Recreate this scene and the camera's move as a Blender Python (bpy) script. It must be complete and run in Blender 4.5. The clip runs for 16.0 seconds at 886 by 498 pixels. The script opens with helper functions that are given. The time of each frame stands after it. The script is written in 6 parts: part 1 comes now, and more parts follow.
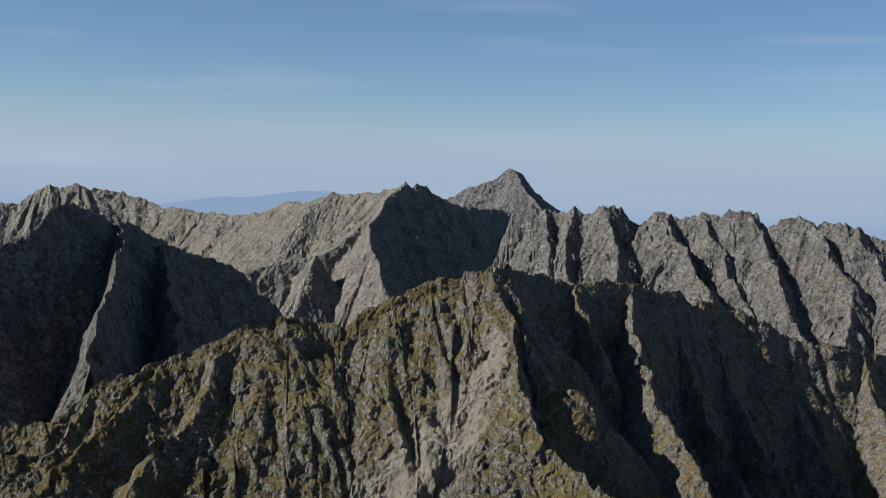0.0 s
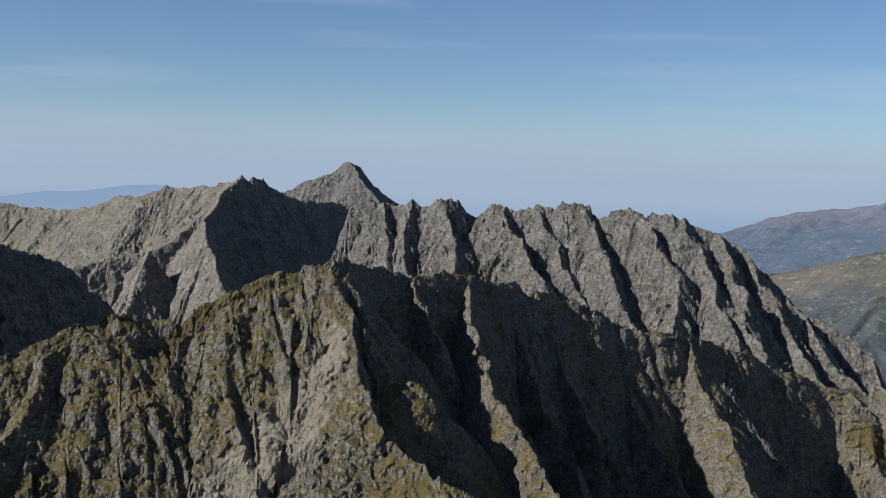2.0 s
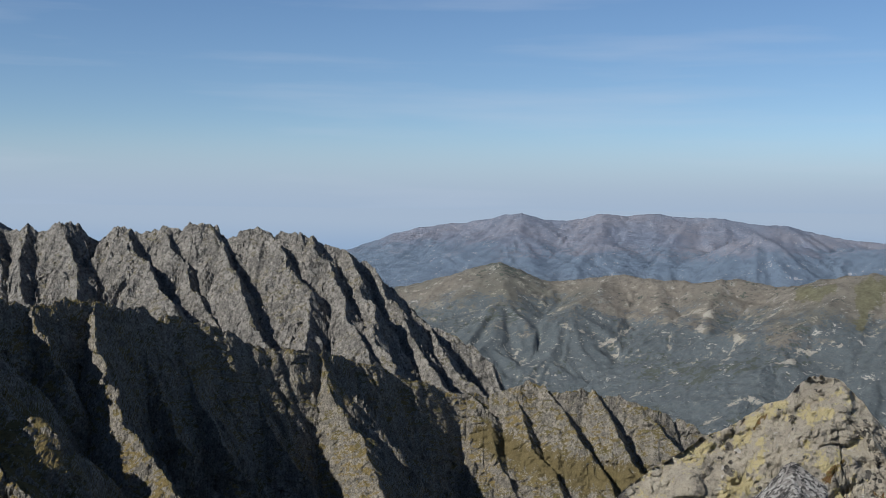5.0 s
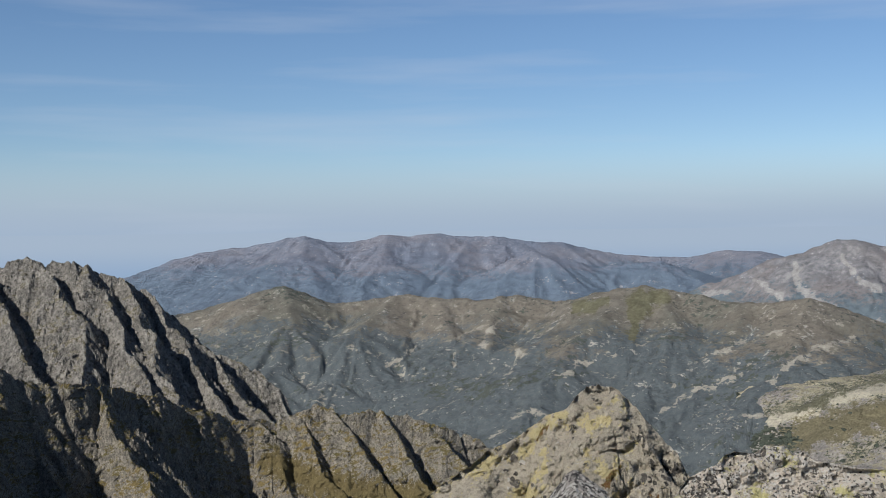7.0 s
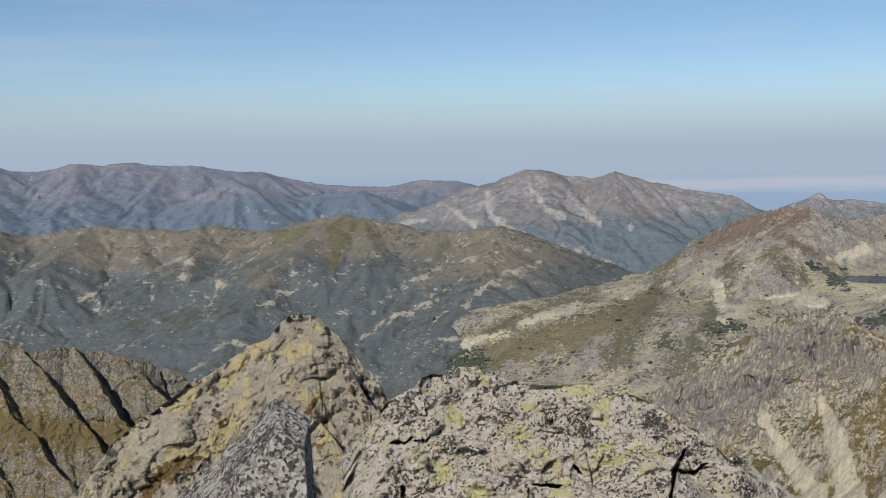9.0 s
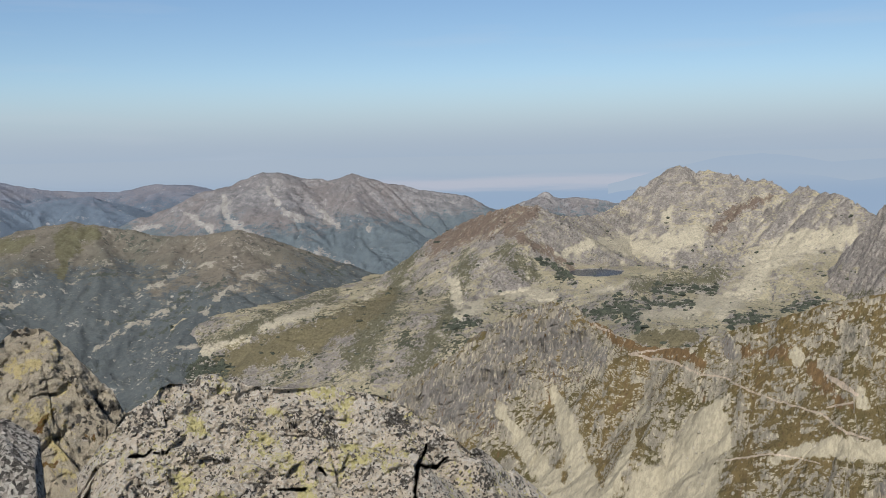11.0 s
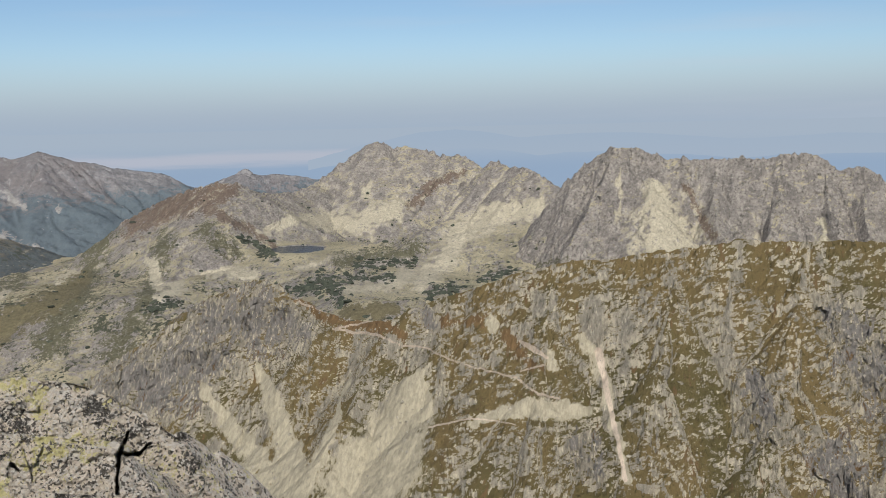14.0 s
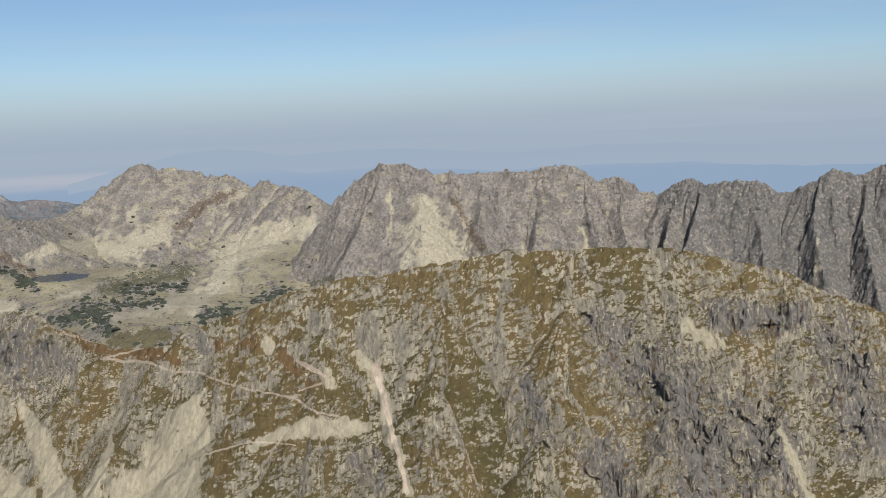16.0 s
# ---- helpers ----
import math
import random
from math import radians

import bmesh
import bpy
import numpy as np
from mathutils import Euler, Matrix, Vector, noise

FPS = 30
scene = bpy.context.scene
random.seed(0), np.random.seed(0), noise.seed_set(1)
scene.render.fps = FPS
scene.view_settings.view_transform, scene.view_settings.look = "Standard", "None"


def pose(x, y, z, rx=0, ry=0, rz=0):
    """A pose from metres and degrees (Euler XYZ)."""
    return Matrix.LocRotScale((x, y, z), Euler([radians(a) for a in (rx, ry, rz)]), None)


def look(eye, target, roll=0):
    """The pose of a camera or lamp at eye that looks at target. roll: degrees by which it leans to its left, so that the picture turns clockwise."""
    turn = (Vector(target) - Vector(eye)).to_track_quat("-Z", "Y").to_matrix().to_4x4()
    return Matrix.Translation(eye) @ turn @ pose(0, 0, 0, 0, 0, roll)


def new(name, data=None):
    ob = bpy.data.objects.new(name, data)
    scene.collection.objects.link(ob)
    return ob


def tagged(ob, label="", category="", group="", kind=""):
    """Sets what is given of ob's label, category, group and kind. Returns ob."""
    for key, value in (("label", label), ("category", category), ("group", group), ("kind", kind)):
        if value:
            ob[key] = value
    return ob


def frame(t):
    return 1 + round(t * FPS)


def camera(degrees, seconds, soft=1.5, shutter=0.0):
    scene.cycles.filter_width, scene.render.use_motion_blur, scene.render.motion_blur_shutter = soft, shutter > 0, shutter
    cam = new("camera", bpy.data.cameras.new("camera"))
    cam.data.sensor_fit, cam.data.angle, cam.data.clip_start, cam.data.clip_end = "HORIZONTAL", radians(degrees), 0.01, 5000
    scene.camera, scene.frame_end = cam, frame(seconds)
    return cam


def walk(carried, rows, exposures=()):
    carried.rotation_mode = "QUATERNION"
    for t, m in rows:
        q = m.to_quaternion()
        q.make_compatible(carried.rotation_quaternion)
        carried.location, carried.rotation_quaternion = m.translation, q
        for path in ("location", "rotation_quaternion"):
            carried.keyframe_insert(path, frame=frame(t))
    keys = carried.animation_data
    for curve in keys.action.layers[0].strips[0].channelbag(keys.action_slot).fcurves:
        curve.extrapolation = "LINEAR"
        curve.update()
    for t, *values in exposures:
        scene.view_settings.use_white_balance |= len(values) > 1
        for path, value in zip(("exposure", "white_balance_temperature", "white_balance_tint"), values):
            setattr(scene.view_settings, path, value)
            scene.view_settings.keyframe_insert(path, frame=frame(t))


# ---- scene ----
# A pan from a rocky summit in a granite range: the eye stands at the origin, y is the first bearing.
cam = camera(41.57, 16.0, soft=1.0)
# seconds, yaw, pitch, roll
PATH = [
    (0.0, -0.0, -3.013, 1.99),
    (0.5, -1.68, -2.901, 1.871),
    (1.0, -3.383, -3.07, 1.885),
    (1.5, -6.094, -3.127, 1.748),
    (2.0, -7.928, -3.081, 1.863),
    (2.5, -9.892, -3.213, 1.585),
    (3.0, -12.413, -3.196, 1.567),
    (3.5, -16.093, -3.039, 1.231),
    (4.0, -19.558, -2.723, 1.443),
    (4.5, -23.001, -2.436, 1.244),
    (5.0, -25.947, -1.734, 0.691),
    (5.2, -27.488, -1.326, 0.497),
    (7.3, -37.872, -1.08, -0.667),
    (7.5, -38.995, -1.545, -0.598),
    (8.0, -44.194, -2.868, -0.936),
    (8.5, -48.647, -4.154, -0.993),
    (9.0, -51.118, -4.251, -0.524),
    (9.5, -55.102, -4.414, -0.58),
    (10.0, -58.508, -4.445, -0.495),
    (10.2, -59.852, -4.439, -0.772),
    (12.3, -69.736, -4.679, -0.43),
    (12.5, -70.991, -4.917, -0.518),
    (13.0, -73.592, -5.494, -1.166),
    (13.5, -75.896, -6.133, -0.863),
    (14.0, -78.483, -5.751, -1.233),
    (14.5, -80.743, -5.493, -1.444),
    (15.0, -83.831, -5.092, -1.558),
    (15.5, -87.238, -5.18, -2.277),
    (16.0, -89.656, -5.238, -2.373),
]
walk(cam, [(t, pose(0, 0, 0, 0, 0, yaw) @ pose(0, 0, 0, 90 + pitch) @ pose(0, 0, 0, 0, 0, roll)) for t, yaw, pitch, roll in PATH],
     exposures=[(0, 0.53, 5380, 10), (5.0, 0.58, 5400, 10), (9.0, 0.58, 5620, 10), (12.5, 0.57, 5720, 10), (16.0, 0.51, 5720, 10)])

# ---- sky and sun ----
SUN_BEARING, SUN_HEIGHT = -103.0, 35.0
world = bpy.data.worlds.new("sky")
scene.world = world
world.use_nodes = True
nt = world.node_tree
sky = nt.nodes.new("ShaderNodeTexSky")
sky.sky_type = "NISHITA"
sky.sun_disc = False
sky.sun_elevation, sky.sun_rotation = radians(SUN_HEIGHT), radians(SUN_BEARING)
sky.altitude, sky.air_density, sky.dust_density, sky.ozone_density = 2000, 1.1, 0.12, 1.6
SKY = 0.049
up = nt.nodes.new("ShaderNodeTexCoord")
split = nt.nodes.new("ShaderNodeSeparateXYZ")
nt.links.new(up.outputs["Generated"], split.inputs[0])
# pale haze low over the horizon, bluer at its foot
def haze(under, top, foot, colour):
    low = nt.nodes.new("ShaderNodeMapRange")
    low.interpolation_type = "SMOOTHSTEP"
    nt.links.new(split.outputs[2], low.inputs[0])
    for i, v in ((1, top), (2, foot), (3, 0.0), (4, 1.0)):
        low.inputs[i].default_value = v
    blend = nt.nodes.new("ShaderNodeMix")
    blend.data_type = "RGBA"
    nt.links.new(low.outputs[0], blend.inputs[0])
    nt.links.new(under, blend.inputs[6])
    blend.inputs[7].default_value = (*[c / SKY for c in colour], 1)
    return blend.outputs[2]


pale = haze(sky.outputs[0], 0.08, 0.008, (0.282, 0.31, 0.33))
hazed = haze(pale, 0.012, -0.002, (0.268, 0.302, 0.33))
# thin streaks of high cloud
stretch = nt.nodes.new("ShaderNodeMapping")
stretch.inputs["Scale"].default_value = (2.2, 2.2, 26)
nt.links.new(up.outputs["Generated"], stretch.inputs[0])
wisp = nt.nodes.new("ShaderNodeTexNoise")
wisp.inputs["Scale"].default_value, wisp.inputs["Detail"].default_value = 1.3, 7
nt.links.new(stretch.outputs[0], wisp.inputs["Vector"])
veil = nt.nodes.new("ShaderNodeMapRange")
nt.links.new(wisp.outputs[0], veil.inputs[0])
for i, v in ((1, 0.52), (2, 0.8), (3, 0.0), (4, 0.32)):
    veil.inputs[i].default_value = v
clouded = nt.nodes.new("ShaderNodeMix")
clouded.data_type = "RGBA"
nt.links.new(veil.outputs[0], clouded.inputs[0])
nt.links.new(hazed, clouded.inputs[6])
clouded.inputs[7].default_value = (0.41 / SKY, 0.4 / SKY, 0.39 / SKY, 1)
nt.links.new(clouded.outputs[2], nt.nodes["Background"].inputs[0])
nt.nodes["Background"].inputs[1].default_value = SKY

sun = new("sun", bpy.data.lights.new("sun", "SUN"))
sun.data.energy, sun.data.angle, sun.data.color = 5.0, radians(0.53), (1.0, 0.88, 0.7)
a, e = radians(SUN_BEARING), radians(SUN_HEIGHT)
sun.matrix_world = look((0, 0, 0), (-math.sin(a) * math.cos(e), -math.cos(a) * math.cos(e), -math.sin(e)))


# ---- noise ----
rng = np.random.default_rng(5)
PERM = np.tile(rng.permutation(256), 2)
GRAD = np.exp(2j * np.pi * np.arange(256) / 256.0)
GX, GY = GRAD.real.astype(np.float32), GRAD.imag.astype(np.float32)
RND = rng.random((256, 5)).astype(np.float32)


def perlin(x, y, seed=0):
    """Gradient noise, about -0.7 to 0.7."""
    x, y = x + seed * 17.31, y + seed * 9.17
    xi, yi = np.floor(x).astype(np.int64), np.floor(y).astype(np.int64)
    fx, fy = (x - xi).astype(np.float32), (y - yi).astype(np.float32)
    u, v = fx * fx * fx * (fx * (fx * 6 - 15) + 10), fy * fy * fy * (fy * (fy * 6 - 15) + 10)

    def corner(i, j):
        h = PERM[(PERM[(xi + i) & 255] + yi + j) & 255]
        return GX[h] * (fx - i) + GY[h] * (fy - j)

    a, b, c, d = corner(0, 0), corner(1, 0), corner(0, 1), corner(1, 1)
    return a + u * (b - a) + v * (c - a + u * (a - b - c + d))


def fbm(x, y, octaves=5, seed=0, gain=0.5):
    total, amp = 0.0, 1.0
    for k in range(octaves):
        total = total + amp * perlin(x * 2.03 ** k, y * 2.03 ** k, seed + k)
        amp *= gain
    return total


def facets(x, y, seed=0):
    """Broken rock: cells of unit size, each a plane tilted its own way, about -1 to 1."""
    x = x + 0.35 * perlin(x * 1.3, y * 1.3, seed + 5) + seed * 13.7
    y = y + 0.35 * perlin(x * 1.3, y * 1.3, seed + 6) + seed * 5.3
    xi, yi = np.floor(x).astype(np.int64), np.floor(y).astype(np.int64)
    weight, out = np.full(x.shape, 1e-6, np.float32), np.zeros(x.shape, np.float32)
    for i in (-1, 0, 1):
        for j in (-1, 0, 1):
            c = RND[PERM[(PERM[(xi + i) & 255] + yi + j) & 255]]
            dx, dy = x - xi - i - c[..., 0], y - yi - j - c[..., 1]
            d = dx * dx + dy * dy
            h = (c[..., 2] - 0.5) + dx * (c[..., 3] - 0.5) * 2 + dy * (c[..., 4] - 0.5) * 2
            w = np.exp(-130 * d)
            out, weight = out + w * h, weight + w
    return out / weight


# ---- landforms ----
def pt(bearing, height, r):
    """A place seen from the summit at that bearing and angle of height, r metres off."""
    b = radians(bearing)
    return r * math.sin(b), r * math.cos(b), r * math.tan(radians(height))


def ridge(nodes, left, right, flute=(0, 30, 0), foot=(1e9, 0.5), crest=0.0, ends=0.0):
    """A crest line with the slopes of its two sides; flute: depth, spacing and slant of its ribs; foot: where, and how much, the slope eases; ends: the slope past its two ends."""
    return dict(ends=ends or max(left, right), p=np.array([pt(*n) for n in nodes]), left=left, right=right, flute=flute, foot=foot, crest=crest)


def spur(nodes, left=1.5, right=1.0, flute=(4, 26, 0.3)):
    """A ridge that comes down towards the summit."""
    return ridge(nodes, left, right, flute)


def raise_ridges(x, y, ridges, warp=(0, 1), seed=0):
    """The height of the ground where those ridges stand, and how far off the nearest crest is."""
    if warp[0]:
        wx = x + warp[0] * fbm(x / warp[1], y / warp[1], 4, seed + 50)
        wy = y + warp[0] * fbm(x / warp[1], y / warp[1], 4, seed + 60)
    else:
        wx, wy = x, y
    z, off = np.full(x.shape, -1e5, np.float32), np.full(x.shape, 1e5, np.float32)
    for k, rd in enumerate(ridges):
        p, run = rd["p"], 0.0
        zr = np.full(x.shape, -1e5, np.float32)
        along, away = np.zeros(x.shape, np.float32), np.zeros(x.shape, np.float32)
        far, ease = rd["foot"]
        for n, (a, b) in enumerate(zip(p[:-1], p[1:])):
            dx, dy = b[0] - a[0], b[1] - a[1]
            length = math.hypot(dx, dy) + 1e-6
            free = ((wx - a[0]) * dx + (wy - a[1]) * dy) / length ** 2
            u = np.clip(free, 0, 1)
            ox, oy = wx - a[0] - free * dx, wy - a[1] - free * dy
            q, over = np.hypot(ox, oy), np.abs(free - u) * length
            d = np.hypot(q, over)
            s = np.where(dx * oy - dy * ox > 0, rd["left"], rd["right"])
            fall = np.hypot(s * q, rd["ends"] * over)
            k1 = fall / (d + 1e-6)
            h = a[2] + u * (b[2] - a[2]) - k1 * (np.minimum(d, far) + ease * np.maximum(d - far, 0))
            better = h > zr
            zr = np.where(better, h, zr)
            along = np.where(better, run + u * length, along)
            away = np.where(better, d, away)
            run += length
        amp, space, slant = rd["flute"]
        if amp:
            ribs = fbm((along + slant * away) / space, away / (space * 2.5) + k * 3.3, 2, seed + 7 * k)
            zr = zr + 1.6 * amp * ribs * np.minimum(away / space, 1.0)
        if rd["crest"]:
            zr = zr + rd["crest"] * (facets(along / 16.0, k * 5.1 + away / 30.0, seed + 3) + 0.6 * facets(along / 6.0, k * 5.1 + away / 12.0, seed + 4)) * np.exp(-away / 14.0)
        off = np.where(zr > z, away, off)
        z = np.maximum(z, zr)
    return z, off


def rills(x, y, dx, dy, seed, long=4.0):
    """Ribs and gullies of about unit spacing that run along the way (dx, dy): sharp on the ribs, about -1 to 1."""
    xs, ys = x / long + seed * 11.3, y / long + seed * 4.7
    xi, yi = np.floor(xs).astype(np.int64), np.floor(ys).astype(np.int64)
    even, odd, weight = 0.0, 0.0, 1e-6
    for i in (-1, 0, 1):
        for j in (-1, 0, 1):
            c = RND[PERM[(PERM[(xi + i) & 255] + yi + j) & 255]]
            px, py = xs - xi - i - c[..., 0], ys - yi - j - c[..., 1]
            w = np.exp(-5 * (px * px + py * py))
            phase = math.tau * (long * (py * dx - px * dy) + c[..., 2])
            even, odd, weight = even + w * np.cos(phase), odd + w * np.sin(phase), weight + w
    size = np.hypot(even, odd) / weight
    return (1 - 2 * np.abs(np.arctan2(odd, even)) / math.pi) * np.clip(size * 2.0, 0, 1)


def erode(x, y, z, R, A, off, ridges, cuts, seed):
    """Gullies worn down the fall of the slope; cuts: (spacing, depth as a share of it, turn from the fall line in degrees), large to small.
    Also gives how high each spot stands in its gully, -1 to 1."""
    calm = [dict(r, flute=(0, 1, 0), crest=0.0) for r in ridges]
    flat = raise_ridges(x, y, calm)[0]
    zr = np.gradient(flat, axis=0) / np.gradient(R, axis=0)
    za = (np.gradient(flat, axis=1) - zr * np.gradient(R, axis=1)) / np.gradient(A, axis=1) / R
    gx, gy = zr * np.sin(A) + za * np.cos(A), zr * np.cos(A) - za * np.sin(A)
    steep = np.hypot(gx, gy) + 1e-4
    gx, gy = gx / steep, gy / steep
    carved, total = 0.0, 0.0
    for k, (size, share, turn) in enumerate(cuts):
        c, t = math.cos(radians(turn)), math.sin(radians(turn))
        sway = 0.35 * size
        wx, wy = x + sway * perlin(x / (2.5 * size), y / (2.5 * size), seed + k), y + sway * perlin(x / (2.5 * size), y / (2.5 * size), seed + k + 9)
        n = rills(wx / size, wy / size, c * gx - t * gy, t * gx + c * gy, seed + 3 * k)
        n = n * np.clip(0.75 + 1.2 * perlin(x / (3 * size), y / (3 * size), seed + k + 17), 0.1, 1.3)
        hold = np.clip(off / (0.8 * size), 0.12, 1) * np.clip(steep, 0.05, 1.3)
        z = z + share * size * hold * n
        carved, total = carved + n * share * size, total + share * size
    return z, carved / total


def grid_mesh(name, x, y, z, keep=None):
    """A mesh over a grid of points; keep: a mask of its cells."""
    n, m = x.shape
    co = np.stack([x, y, z], -1).reshape(-1, 3).astype(np.float32)
    i = np.arange(n * m).reshape(n, m)
    quads = np.stack([i[:-1, :-1], i[:-1, 1:], i[1:, 1:], i[1:, :-1]], -1)
    quads = quads[keep] if keep is not None else quads.reshape(-1, 4)
    used = np.zeros(n * m, bool)
    used[quads.ravel()] = True
    index = np.cumsum(used) - 1
    quads, co = index[quads].astype(np.int32), co[used]
    me = bpy.data.meshes.new(name)
    me.vertices.add(len(co))
    me.vertices.foreach_set("co", co.ravel())
    me.loops.add(quads.size)
    me.loops.foreach_set("vertex_index", quads.ravel())
    me.polygons.add(len(quads))
    me.polygons.foreach_set("loop_start", np.arange(0, quads.size, 4, dtype=np.int32))
    me.polygons.foreach_set("loop_total", np.full(len(quads), 4, np.int32))
    me.update(calc_edges=True)
    return me, used


def attribute(me, name, values):
    at = me.attributes.new(name, "FLOAT", "POINT")
    at.data.foreach_set("value", values.astype(np.float32).ravel())


def line_distance(b, h, nodes):
    """How far a bearing and height lie from a line of (bearing, height, half width), in half widths."""
    best = np.full(b.shape, 99.0, np.float32)
    for (b0, h0, w0), (b1, h1, w1) in zip(nodes[:-1], nodes[1:]):
        db, dh = b1 - b0, h1 - h0
        u = np.clip(((b - b0) * db + (h - h0) * dh) / (db * db + dh * dh + 1e-9), 0, 1)
        best = np.minimum(best, np.hypot(b - b0 - u * db, h - h0 - u * dh) / (w0 + u * (w1 - w0)))
    return best


def streaks(lines, stray=0.3):
    """A cover that lies along lines: 1 on them, 0.5 at their edges, 0 outside."""
    def cover(x, y, z, b, h):
        b = b + stray * fbm(b * 2.2, h * 1.1, 5, 71, 0.6)
        h = h + stray * fbm(b * 2.2, h * 1.1, 5, 72, 0.6)
        out = np.zeros(x.shape, np.float32)
        for nodes in lines:
            out = np.maximum(out, np.clip(1 - 0.5 * line_distance(b, h, nodes), 0, 1))
        return out
    return cover


def thin(cover, share):
    """The same cover, more broken."""
    return lambda *p: share * cover(*p)


def ribs(rise, wide):
    """A cover that lies on ribs and spurs and leaves the gullies between them."""
    def cover(x, y, z, b, h):
        for axis in (0, 1):
            n = z.shape[axis]
            total = np.concatenate([np.zeros_like(np.take(z, [0], axis)), np.cumsum(z.astype(np.float64), axis)], axis)
            lo, hi = np.clip(np.arange(n) - wide, 0, n), np.clip(np.arange(n) + wide + 1, 0, n)
            count = (hi - lo).reshape((-1, 1) if axis == 0 else (1, -1))
            mean = (np.take(total, hi, axis) - np.take(total, lo, axis)) / count
            level = mean if axis == 0 else 0.5 * (level + mean)
        return np.clip(0.5 + (z - level) / rise, 0, 1)
    return cover


def gullies(lines, least, rise, wide):
    """Loose scree along lines and in the gullies between the ribs."""
    drawn, high = streaks(lines), ribs(rise, wide)
    return lambda *p: np.maximum(drawn(*p), least - 0.55 * high(*p))


GROUND = -430.0


def spread_rows(az, reach, rows, ridges, warp, seed):
    """Distances of a sheet's rows, closer together on the slopes that face the summit than on their far sides."""
    few, r0 = az[:: max(1, len(az) // 160)], np.linspace(reach[0], reach[-1], 260)
    R, A = np.meshgrid(r0, few, indexing="ij")
    rise = np.maximum(raise_ridges(R * np.sin(A), R * np.cos(A), ridges, warp, seed)[0] / R, -0.31)
    top = np.maximum.accumulate(rise, axis=0)
    share = np.diff(top, axis=0, prepend=top[:1] - 1e-6)
    share = share / (share.sum(0) + 1e-9) + 0.35 / len(r0)
    for axis, width in ((0, 7), (1, 3), (1, 3)):
        n = share.shape[axis]
        idx = np.clip(np.arange(-(width // 2), width // 2 + 1)[:, None] + np.arange(n)[None], 0, n - 1)
        share = np.take(share, idx, axis=axis).mean(axis=axis)
    run = np.cumsum(share, axis=0)
    run = (run - run[:1]) / (run[-1:] - run[:1])
    steps = np.linspace(0, 1, rows)
    coarse = np.stack([np.interp(steps, run[:, k], r0) for k in range(len(few))], 1)
    full = np.stack([np.interp(az, few, row) for row in coarse])
    return full, np.broadcast_to(az[None], full.shape)


